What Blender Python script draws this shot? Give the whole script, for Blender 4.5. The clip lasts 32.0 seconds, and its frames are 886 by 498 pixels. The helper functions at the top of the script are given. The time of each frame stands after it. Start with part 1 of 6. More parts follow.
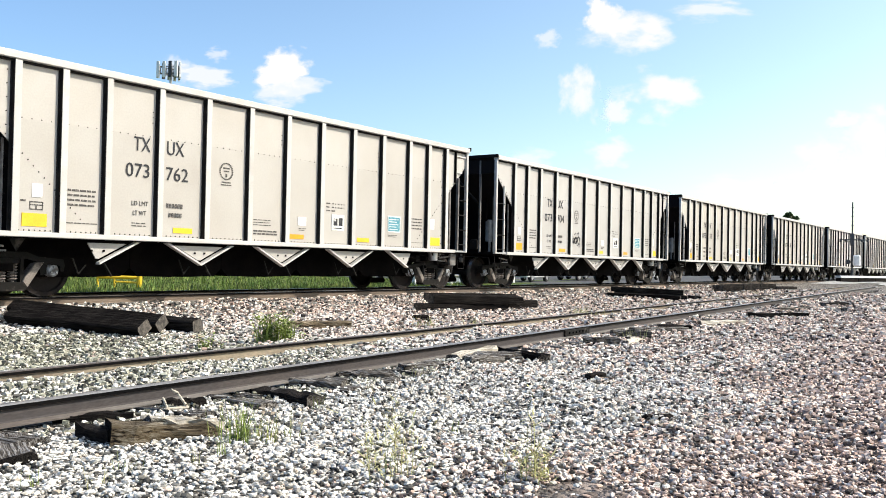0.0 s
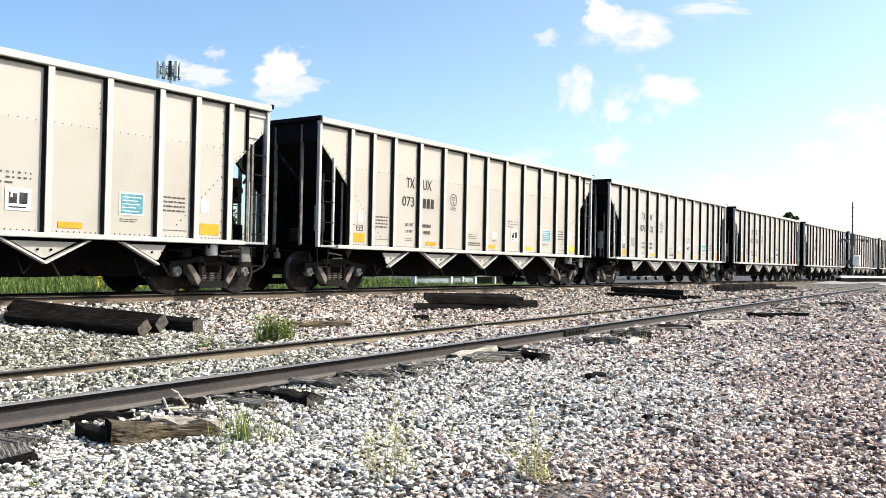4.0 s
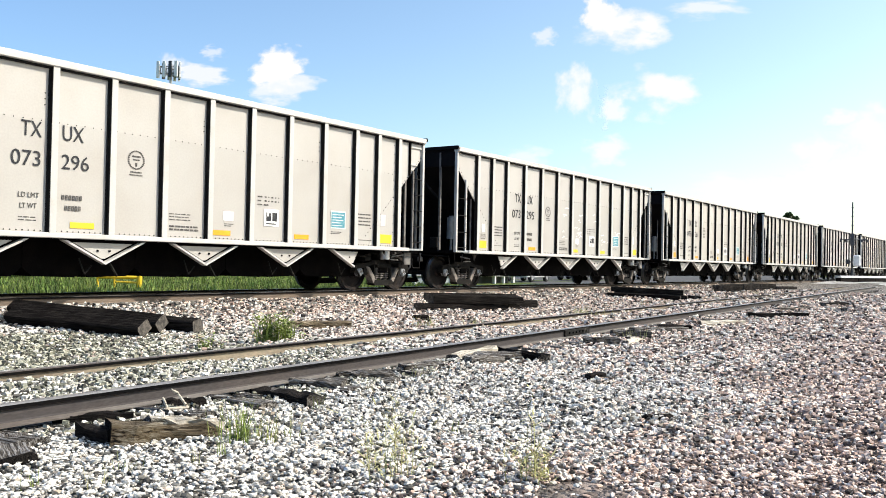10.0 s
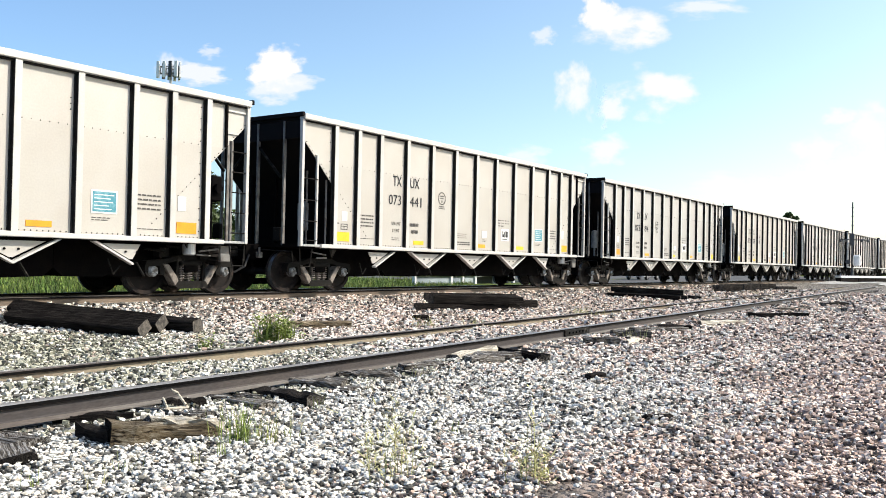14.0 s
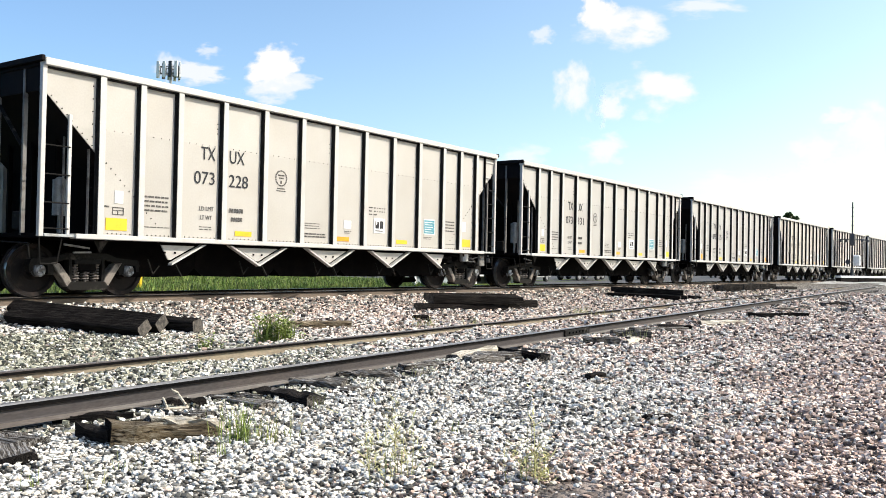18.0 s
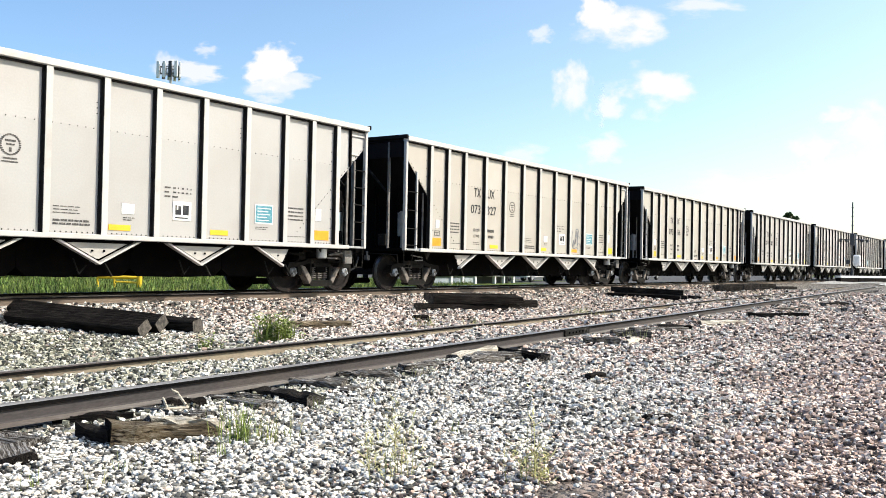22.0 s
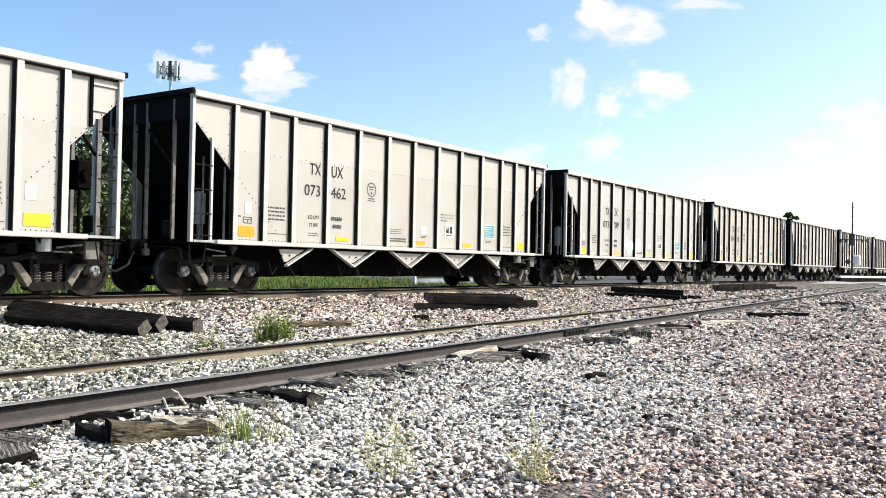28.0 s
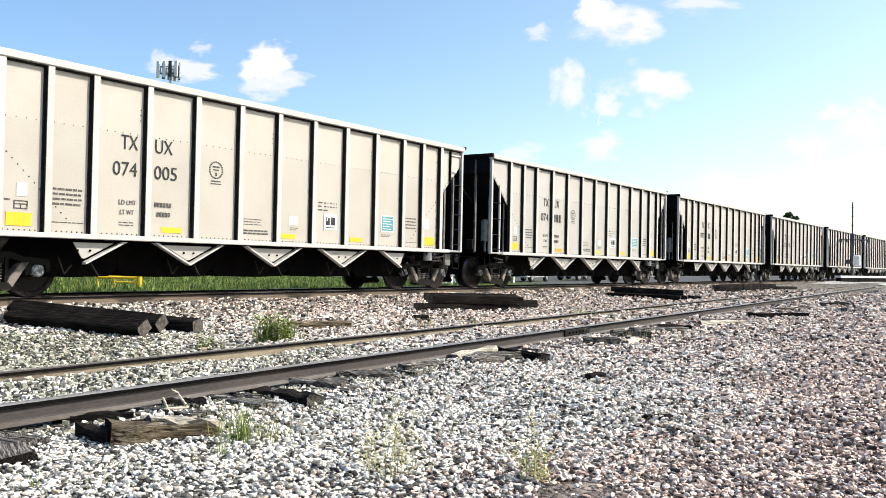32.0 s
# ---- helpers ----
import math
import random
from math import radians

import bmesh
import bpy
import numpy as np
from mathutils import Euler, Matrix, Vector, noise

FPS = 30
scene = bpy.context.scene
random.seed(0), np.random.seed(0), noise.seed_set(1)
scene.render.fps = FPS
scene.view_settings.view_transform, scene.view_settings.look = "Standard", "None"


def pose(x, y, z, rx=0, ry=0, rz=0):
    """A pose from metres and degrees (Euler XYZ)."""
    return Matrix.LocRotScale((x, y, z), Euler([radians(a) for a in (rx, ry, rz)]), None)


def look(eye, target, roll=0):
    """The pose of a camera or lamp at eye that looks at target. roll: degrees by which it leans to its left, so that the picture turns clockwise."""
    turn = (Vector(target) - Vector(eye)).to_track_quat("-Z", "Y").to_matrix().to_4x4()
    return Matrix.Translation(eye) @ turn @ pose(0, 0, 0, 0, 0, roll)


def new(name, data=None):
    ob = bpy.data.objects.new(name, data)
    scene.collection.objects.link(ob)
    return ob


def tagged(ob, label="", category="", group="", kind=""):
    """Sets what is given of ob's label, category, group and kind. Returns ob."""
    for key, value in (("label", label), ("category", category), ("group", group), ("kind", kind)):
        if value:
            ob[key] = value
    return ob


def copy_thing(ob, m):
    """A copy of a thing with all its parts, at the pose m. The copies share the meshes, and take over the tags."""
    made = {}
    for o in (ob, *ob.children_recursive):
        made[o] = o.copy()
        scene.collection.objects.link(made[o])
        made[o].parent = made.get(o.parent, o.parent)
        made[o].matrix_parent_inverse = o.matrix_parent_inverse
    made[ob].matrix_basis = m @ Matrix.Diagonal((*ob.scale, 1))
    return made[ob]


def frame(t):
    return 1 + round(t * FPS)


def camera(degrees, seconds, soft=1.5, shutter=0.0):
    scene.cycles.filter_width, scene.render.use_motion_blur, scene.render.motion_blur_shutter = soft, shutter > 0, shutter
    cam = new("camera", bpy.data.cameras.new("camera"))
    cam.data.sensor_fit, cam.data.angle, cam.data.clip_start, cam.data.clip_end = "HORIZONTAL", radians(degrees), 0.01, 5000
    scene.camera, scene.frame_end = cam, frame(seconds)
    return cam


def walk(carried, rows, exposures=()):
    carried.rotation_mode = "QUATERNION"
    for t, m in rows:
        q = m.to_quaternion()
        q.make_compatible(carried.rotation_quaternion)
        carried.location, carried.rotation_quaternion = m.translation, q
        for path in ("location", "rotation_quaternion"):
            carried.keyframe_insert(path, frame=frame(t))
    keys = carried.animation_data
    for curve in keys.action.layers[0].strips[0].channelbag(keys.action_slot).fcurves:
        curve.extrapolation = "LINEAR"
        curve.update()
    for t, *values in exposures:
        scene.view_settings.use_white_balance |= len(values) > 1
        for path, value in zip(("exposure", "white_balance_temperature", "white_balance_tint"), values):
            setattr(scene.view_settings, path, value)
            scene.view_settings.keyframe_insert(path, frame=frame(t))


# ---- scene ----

# ================= camera =================
EYE = (0.0, 0.0, 1.206)
RAIL_Z = 0.47                      # top of the main line's rails
DROP = 0.08                        # the cars' own level lies this far above the rails
cam = camera(53.83, 32.0, soft=0.9)
VIEW = look(EYE, (0.82058, 0.57130, 1.206 + 0.01648), roll=1.124)
walk(cam, [(0.0, VIEW), (32.0, VIEW)], exposures=[(0.0, 0.55), (32.0, 0.55)])

# ================= light =================
SUN_EL = radians(40)
SUN_DIR = Vector((0.60 * math.cos(SUN_EL), -0.80 * math.cos(SUN_EL), math.sin(SUN_EL)))
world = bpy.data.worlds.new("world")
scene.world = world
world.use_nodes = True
wn = world.node_tree.nodes
sky = wn.new("ShaderNodeTexSky")
sky.sky_type = "NISHITA"
sky.sun_disc = False
sky.sun_elevation = SUN_EL
sky.sun_rotation = math.atan2(SUN_DIR.x, SUN_DIR.y)
sky.altitude = 200
sky.air_density, sky.dust_density, sky.ozone_density = 1.0, 1.4, 3.0
wn["Background"].inputs["Strength"].default_value = 0.15
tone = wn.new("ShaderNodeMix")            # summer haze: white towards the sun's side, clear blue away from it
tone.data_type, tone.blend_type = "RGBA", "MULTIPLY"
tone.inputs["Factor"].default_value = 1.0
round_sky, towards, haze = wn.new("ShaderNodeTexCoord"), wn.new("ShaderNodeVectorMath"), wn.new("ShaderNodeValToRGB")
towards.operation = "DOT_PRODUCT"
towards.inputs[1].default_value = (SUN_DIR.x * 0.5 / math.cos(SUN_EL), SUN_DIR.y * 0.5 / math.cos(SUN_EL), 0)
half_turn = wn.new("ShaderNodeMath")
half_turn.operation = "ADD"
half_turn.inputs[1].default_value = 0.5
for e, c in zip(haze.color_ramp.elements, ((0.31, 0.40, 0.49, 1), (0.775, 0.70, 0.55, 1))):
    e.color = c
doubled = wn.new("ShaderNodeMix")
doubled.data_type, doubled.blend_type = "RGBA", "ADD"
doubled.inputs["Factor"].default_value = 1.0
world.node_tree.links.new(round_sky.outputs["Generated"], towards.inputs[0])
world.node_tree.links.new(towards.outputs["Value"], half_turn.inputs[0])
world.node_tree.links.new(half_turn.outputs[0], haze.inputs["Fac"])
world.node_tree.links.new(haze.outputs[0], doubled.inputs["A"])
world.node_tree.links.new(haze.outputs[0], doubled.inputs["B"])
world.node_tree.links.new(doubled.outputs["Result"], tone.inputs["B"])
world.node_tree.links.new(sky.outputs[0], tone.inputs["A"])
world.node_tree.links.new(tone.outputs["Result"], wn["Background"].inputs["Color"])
sun = new("sun", bpy.data.lights.new("sun", "SUN"))
sun.data.energy, sun.data.angle, sun.data.color = 4.7, radians(0.53), (1.0, 0.92, 0.79)
sun.matrix_world = look(SUN_DIR * 50, (0, 0, 0))

# ================= materials =================
def material(name, base, rough=0.8, metal=0.0, spread=0.12, scale=6.0, fine=60.0, bump=0.2, second=None, amount=0.5,
             edges=(0.45, 0.65), per="none", per_spread=0.1, stretch=(1, 1, 1), dist=0.01, spec=0.4, tint=False):
    """Base colour with fine grain, large blotches towards a second colour, variation per object or island, and bump."""
    m = bpy.data.materials.new(name)
    m.use_nodes = True
    nt = m.node_tree
    n, l = nt.nodes, nt.links.new
    bsdf = n["Principled BSDF"]
    co = n.new("ShaderNodeTexCoord")
    mp = n.new("ShaderNodeMapping")
    mp.inputs["Scale"].default_value = stretch
    l(co.outputs["Object"], mp.inputs["Vector"])
    big = n.new("ShaderNodeTexNoise")
    big.inputs["Scale"].default_value, big.inputs["Detail"].default_value = scale, 6
    small = n.new("ShaderNodeTexNoise")
    small.inputs["Scale"].default_value, small.inputs["Detail"].default_value = fine, 4
    for k in (big, small):
        l(mp.outputs[0], k.inputs["Vector"])
    ramp = n.new("ShaderNodeMapRange")
    ramp.inputs["From Min"].default_value, ramp.inputs["From Max"].default_value = edges
    ramp.inputs["To Max"].default_value = amount
    l(big.outputs["Fac"], ramp.inputs["Value"])
    mix = n.new("ShaderNodeMix")
    mix.data_type = "RGBA"
    mix.inputs["A"].default_value = (*base, 1)
    mix.inputs["B"].default_value = (*(second or [c * 0.6 for c in base]), 1)
    l(ramp.outputs[0], mix.inputs["Factor"])
    hsv = n.new("ShaderNodeHueSaturation")
    l(mix.outputs["Result"], hsv.inputs["Color"])
    val = n.new("ShaderNodeMapRange")
    val.inputs["From Min"].default_value, val.inputs["From Max"].default_value = 0.3, 0.7
    val.inputs["To Min"].default_value, val.inputs["To Max"].default_value = 1 - spread, 1 + spread
    l(small.outputs["Fac"], val.inputs["Value"])
    last = val.outputs[0]
    if per != "none":
        info = n.new("ShaderNodeObjectInfo" if per == "object" else "ShaderNodeNewGeometry")
        pr = n.new("ShaderNodeMapRange")
        pr.inputs["To Min"].default_value, pr.inputs["To Max"].default_value = 1 - per_spread, 1 + per_spread
        l(info.outputs["Random" if per == "object" else "Random Per Island"], pr.inputs["Value"])
        mul = n.new("ShaderNodeMath")
        mul.operation = "MULTIPLY"
        l(last, mul.inputs[0])
        l(pr.outputs[0], mul.inputs[1])
        last = mul.outputs[0]
    l(last, hsv.inputs["Value"])
    out = hsv.outputs[0]
    if tint:
        own, tm = n.new("ShaderNodeObjectInfo"), n.new("ShaderNodeMix")
        tm.data_type, tm.blend_type = "RGBA", "MULTIPLY"
        tm.inputs["Factor"].default_value = 1.0
        l(out, tm.inputs["A"])
        l(own.outputs["Color"], tm.inputs["B"])
        out = tm.outputs["Result"]
    l(out, bsdf.inputs["Base Color"])
    bsdf.inputs["Roughness"].default_value, bsdf.inputs["Metallic"].default_value = rough, metal
    bsdf.inputs["Specular IOR Level"].default_value = spec
    if bump:
        b = n.new("ShaderNodeBump")
        b.inputs["Strength"].default_value, b.inputs["Distance"].default_value = bump, dist
        l(small.outputs["Fac"], b.inputs["Height"])
        l(b.outputs[0], bsdf.inputs["Normal"])
    return m


def wood_material(name, light, mid, dark, rough=0.9, crack=0.42, spec=0.12):
    """Weathered timber: grain and cracks drawn out along the length (x), bleached patches."""
    m = bpy.data.materials.new(name)
    m.use_nodes = True
    n, l = m.node_tree.nodes, m.node_tree.links.new
    bsdf = n["Principled BSDF"]
    co, mp = n.new("ShaderNodeTexCoord"), n.new("ShaderNodeMapping")
    mp.inputs["Scale"].default_value = (0.05, 1, 1)
    l(co.outputs["Object"], mp.inputs["Vector"])
    grain, big = n.new("ShaderNodeTexNoise"), n.new("ShaderNodeTexNoise")
    grain.inputs["Scale"].default_value, grain.inputs["Detail"].default_value, grain.inputs["Roughness"].default_value = 55, 7, 0.65
    big.inputs["Scale"].default_value, big.inputs["Detail"].default_value = 4, 5
    l(mp.outputs[0], grain.inputs["Vector"])
    l(co.outputs["Object"], big.inputs["Vector"])
    ramp = n.new("ShaderNodeValToRGB")
    els = ramp.color_ramp.elements
    els.new(0.5)
    for e, (at, c) in zip(els, ((crack - 0.06, dark), (crack + 0.03, mid), (0.68, light))):
        e.position, e.color = at, (*c, 1)
    l(grain.outputs["Fac"], ramp.inputs["Fac"])
    mix, fac, info = n.new("ShaderNodeMix"), n.new("ShaderNodeMapRange"), n.new("ShaderNodeObjectInfo")
    mix.data_type = "RGBA"
    fac.inputs["From Min"].default_value, fac.inputs["From Max"].default_value, fac.inputs["To Max"].default_value = 0.42, 0.68, 0.75
    l(big.outputs["Fac"], fac.inputs["Value"])
    l(fac.outputs[0], mix.inputs["Factor"])
    l(ramp.outputs[0], mix.inputs["A"])
    mix.inputs["B"].default_value = (*[c * 0.55 for c in mid], 1)
    hsv, val = n.new("ShaderNodeHueSaturation"), n.new("ShaderNodeMapRange")
    val.inputs["To Min"].default_value, val.inputs["To Max"].default_value = 0.7, 1.25
    l(info.outputs["Random"], val.inputs["Value"])
    l(val.outputs[0], hsv.inputs["Value"])
    l(mix.outputs["Result"], hsv.inputs["Color"])
    l(hsv.outputs[0], bsdf.inputs["Base Color"])
    b = n.new("ShaderNodeBump")
    b.inputs["Strength"].default_value, b.inputs["Distance"].default_value = 0.9, 0.02
    l(grain.outputs["Fac"], b.inputs["Height"])
    l(b.outputs[0], bsdf.inputs["Normal"])
    bsdf.inputs["Roughness"].default_value = rough
    bsdf.inputs["Specular IOR Level"].default_value = spec
    return m


def stone_material(name, ramp_colors, rough=0.85):
    """Loose stone: every island takes its own colour from a ramp, with speckle."""
    m = bpy.data.materials.new(name)
    m.use_nodes = True
    n, l = m.node_tree.nodes, m.node_tree.links.new
    bsdf = n["Principled BSDF"]
    geo = n.new("ShaderNodeNewGeometry")
    ramp = n.new("ShaderNodeValToRGB")
    ramp.color_ramp.interpolation = "LINEAR"
    els = ramp.color_ramp.elements
    while len(els) < len(ramp_colors):
        els.new(0.5)
    for e, (at, c) in zip(els, ramp_colors):
        e.position, e.color = at, (*c, 1)
    l(geo.outputs["Random Per Island"], ramp.inputs["Fac"])
    co = n.new("ShaderNodeTexCoord")
    ns = n.new("ShaderNodeTexNoise")
    ns.inputs["Scale"].default_value, ns.inputs["Detail"].default_value = 70, 5
    l(co.outputs["Object"], ns.inputs["Vector"])
    val = n.new("ShaderNodeMapRange")
    val.inputs["From Min"].default_value, val.inputs["From Max"].default_value = 0.3, 0.7
    val.inputs["To Min"].default_value, val.inputs["To Max"].default_value = 0.72, 1.25
    l(ns.outputs["Fac"], val.inputs["Value"])
    hsv = n.new("ShaderNodeHueSaturation")
    l(ramp.outputs[0], hsv.inputs["Color"])
    l(val.outputs[0], hsv.inputs["Value"])
    l(hsv.outputs[0], bsdf.inputs["Base Color"])
    b = n.new("ShaderNodeBump")
    b.inputs["Strength"].default_value, b.inputs["Distance"].default_value = 0.5, 0.006
    l(ns.outputs["Fac"], b.inputs["Height"])
    l(b.outputs[0], bsdf.inputs["Normal"])
    bsdf.inputs["Roughness"].default_value = rough
    bsdf.inputs["Specular IOR Level"].default_value = 0.25
    return m


PANEL = material("car_panel", (0.405, 0.396, 0.382), 0.5, 0.0, 0.04, 0.9, 30, 0.05, (0.352, 0.330, 0.305), 0.6, (0.4, 0.7), "object", 0.03, tint=True)


def upper_band(m, height, gain, low):
    """Paint that is paler above a seam, and dingier towards the sill, with an uneven edge."""
    n, l = m.node_tree.nodes, m.node_tree.links.new
    bsdf = n["Principled BSDF"]
    src = bsdf.inputs["Base Color"].links[0].from_socket
    co, sep, ns = n.new("ShaderNodeTexCoord"), n.new("ShaderNodeSeparateXYZ"), n.new("ShaderNodeTexNoise")
    ns.inputs["Scale"].default_value, ns.inputs["Detail"].default_value = 3.0, 5
    l(co.outputs["Object"], sep.inputs[0])
    l(co.outputs["Object"], ns.inputs["Vector"])
    add = n.new("ShaderNodeMath")
    add.operation = "MULTIPLY_ADD"
    add.inputs[1].default_value = 0.12
    l(ns.outputs["Fac"], add.inputs[0])
    l(sep.outputs[2], add.inputs[2])
    rng = n.new("ShaderNodeMapRange")
    rng.inputs["From Min"].default_value, rng.inputs["From Max"].default_value = height + 0.03, height + 0.07
    rng.inputs["To Min"].default_value, rng.inputs["To Max"].default_value = low, gain
    l(add.outputs[0], rng.inputs["Value"])
    hsv = n.new("ShaderNodeHueSaturation")
    l(src, hsv.inputs["Color"])
    l(rng.outputs[0], hsv.inputs["Value"])
    l(hsv.outputs[0], bsdf.inputs["Base Color"])


upper_band(PANEL, 2.93, 1.035, 0.975)
TRIM = material("car_trim", (0.485, 0.475, 0.46), 0.5, 0.0, 0.05, 2.0, 30, 0.05, (0.37, 0.35, 0.325), 0.6, (0.5, 0.75), "object", 0.04)
SHADE = material("painted_shade", (0.016, 0.015, 0.015), 0.8, 0.0, 0.2, 4.0, 40, 0.1, (0.034, 0.030, 0.027), 0.6, spec=0.08)
GREYSTEEL = material("grey_painted_bar", (0.16, 0.155, 0.15), 0.6, 0.0, 0.15, 6.0, 40, 0.1, (0.06, 0.05, 0.042), 0.7)
# soot taken near black, so the colour also holds the underframe's shade
SOOTSHADE = material("sooty_shaded_steel", (0.0035, 0.0032, 0.0035), 0.9, 0.0, 0.25, 3.0, 40, 0.2, (0.008, 0.0065, 0.006), 0.5, spec=0.03)
# car ends turned from the sun: their shade is put into this colour
SHADEDEND = material("shaded_end_sheet", (0.0065, 0.0062, 0.0075), 0.8, 0.0, 0.15, 2.0, 30, 0.1, (0.014, 0.010, 0.009), 0.5, spec=0.08)
CASTING = material("cast_steel", (0.008, 0.0075, 0.007), 0.75, 0.0, 0.3, 5.0, 50, 0.3, (0.06, 0.052, 0.046), 0.8, (0.60, 0.72), spec=0.12)
# sunlit tone for the struts; CASTING gives the same frame its shaded tone
LITCAST = material("sunlit_cast_steel", (0.19, 0.168, 0.15), 0.75, 0.0, 0.3, 6.0, 50, 0.3, (0.05, 0.042, 0.038), 0.9, (0.50, 0.66), spec=0.15)
CAPSTEEL = material("worn_cap_steel", (0.26, 0.28, 0.31), 0.5, 0.2, 0.2, 12.0, 50, 0.1, (0.05, 0.045, 0.04), 0.9, (0.42, 0.6), "object", 0.5)
# wheel steel darkened to hold the shade below the sill
WHEEL = material("wheel_steel", (0.012, 0.010, 0.010), 0.7, 0.0, 0.2, 6.0, 40, 0.2, (0.06, 0.042, 0.034), 0.5, (0.5, 0.68), spec=0.12)
TREAD = material("bright_tread", (0.35, 0.34, 0.33), 0.3, 0.9, 0.1, 6.0, 60, 0.05)
LETTER = material("letter_paint", (0.03, 0.032, 0.038), 0.7, 0.0, 0.1, 9.0, 60, 0.0, (0.12, 0.115, 0.11), 0.4, spec=0.15)
FADED = material("faded_letter_paint", (0.065, 0.063, 0.062), 0.7, 0.0, 0.15, 30.0, 90, 0.0, (0.24, 0.225, 0.21), 0.6, spec=0.15)
YELLOW = material("reflector_yellow", (0.72, 0.47, 0.02), 0.45, 0.0, 0.06, 3.0, 40, 0.0, (0.66, 0.36, 0.015), 0.6, (0.45, 0.65), "object", 0.1, tint=True)
PLACARD = material("pale_card", (0.60, 0.66, 0.66), 0.6, 0.0, 0.08, 9.0, 40, 0.0)
STEPGREY = material("grey_step_plate", (0.34, 0.36, 0.37), 0.6, 0.0, 0.12, 8.0, 40, 0.1, (0.18, 0.17, 0.16), 0.6)
WHITE = material("white_decal", (0.78, 0.78, 0.76), 0.5, 0.0, 0.05, 9.0, 40, 0.0)
STEELBLUE = material("grey_blue_paint", (0.16, 0.18, 0.24), 0.6, 0.0, 0.1, 9.0, 40, 0.0)
PALEBLUE = material("pale_blue_paint", (0.42, 0.62, 0.68), 0.6, 0.0, 0.08, 6.0, 40, 0.0, (0.62, 0.70, 0.70), 0.7)
TEAL = material("teal_placard", (0.05, 0.22, 0.29), 0.5, 0.0, 0.1, 12.0, 40, 0.0, (0.20, 0.40, 0.46), 0.6)
RAIL = material("rusty_rail", (0.050, 0.045, 0.046), 0.7, 0.0, 0.2, 3.0, 70, 0.2, (0.075, 0.062, 0.057), 0.6, stretch=(0.3, 1, 1), spec=0.15)
# rail foot paler than the web: sunlight on it put into the colour
SUNFOOT = material("sunlit_rail_foot", (0.13, 0.12, 0.11), 0.85, 0.0, 0.2, 4.0, 60, 0.2, (0.07, 0.055, 0.048), 0.7, stretch=(0.3, 1, 1))
BROWNRAIL = material("brown_siding_rail", (0.24, 0.20, 0.145), 0.8, 0.0, 0.2, 3.0, 70, 0.2, (0.10, 0.075, 0.06), 0.7, stretch=(0.3, 1, 1))
MAINRAIL = material("brown_main_rail", (0.12, 0.092, 0.072), 0.75, 0.0, 0.2, 3.0, 70, 0.2, (0.20, 0.148, 0.108), 0.6, stretch=(0.3, 1, 1))
RAILTOP = material("rail_running_surface", (0.22, 0.215, 0.22), 0.42, 0.45, 0.15, 2.0, 80, 0.05, (0.20, 0.17, 0.15), 0.5, stretch=(0.2, 1, 1))
SHINY = material("polished_rail_head", (0.45, 0.45, 0.46), 0.22, 0.9, 0.1, 2.0, 80, 0.03, stretch=(0.2, 1, 1))
TIMBER = wood_material("weathered_timber", (0.44, 0.44, 0.44), (0.085, 0.074, 0.064), (0.007, 0.0065, 0.006), crack=0.46)
OLDWOOD = wood_material("split_brown_timber", (0.36, 0.32, 0.25), (0.13, 0.098, 0.06), (0.010, 0.008, 0.007), crack=0.46)
BLACKTIE = wood_material("creosoted_timber", (0.034, 0.030, 0.027), (0.0095, 0.0083, 0.0080), (0.002, 0.0019, 0.0020), 0.95, spec=0.05)
BLEACHED = wood_material("sun_bleached_timber", (0.72, 0.68, 0.60), (0.50, 0.45, 0.37), (0.05, 0.042, 0.034))
HEADSIDE = material("worn_rail_head_side", (0.095, 0.10, 0.112), 0.45, 0.3, 0.2, 3.0, 70, 0.1, (0.065, 0.06, 0.058), 0.6, (0.45, 0.7), stretch=(0.3, 1, 1))
# near-black band on the head's sides, painted for the shadow below the head
HEADSHADE = material("rail_head_shade", (0.004, 0.004, 0.0045), 0.7, 0.0, 0.25, 3.0, 70, 0.2, (0.010, 0.009, 0.0085), 0.6, stretch=(0.3, 1, 1), spec=0.02)
TANKGREY = material("grey_tank_paint", (0.20, 0.21, 0.22), 0.4, 0.0, 0.1, 6.0, 40, 0.05, (0.09, 0.085, 0.08), 0.5)
TIEEND = material("cut_timber_end", (0.10, 0.088, 0.076), 0.9, 0.0, 0.35, 16.0, 60, 0.5, (0.03, 0.028, 0.026), 0.9, (0.4, 0.6), "object", 0.25)
GREEN = material("weed_leaf", (0.17, 0.23, 0.045), 0.6, 0.0, 0.2, 8.0, 30, 0.0, (0.24, 0.26, 0.07), 0.6, per="island", per_spread=0.4)
STRAW = material("dry_stem", (0.42, 0.40, 0.18), 0.7, 0.0, 0.2, 8.0, 30, 0.0, (0.22, 0.28, 0.08), 0.7, per="island", per_spread=0.3)
LEAF = material("tree_leaf", (0.040, 0.066, 0.016), 0.6, 0.0, 0.2, 0.6, 5, 0.0, (0.088, 0.112, 0.028), 0.7, per="island", per_spread=0.45)
BARK = material("bark", (0.12, 0.095, 0.075), 0.9, 0.0, 0.3, 3.0, 20, 0.8)
FIELD = material("field_grass_blades", (0.075, 0.135, 0.022), 0.7, 0.0, 0.3, 0.5, 3, 0.0, (0.20, 0.23, 0.05), 0.8, per="island", per_spread=0.8)
GALV = material("galvanised_steel", (0.45, 0.46, 0.48), 0.45, 0.6, 0.1, 4.0, 40, 0.05)
DARKMETAL = material("dark_painted_steel", (0.05, 0.055, 0.065), 0.5, 0.2, 0.1, 4.0, 40, 0.05)
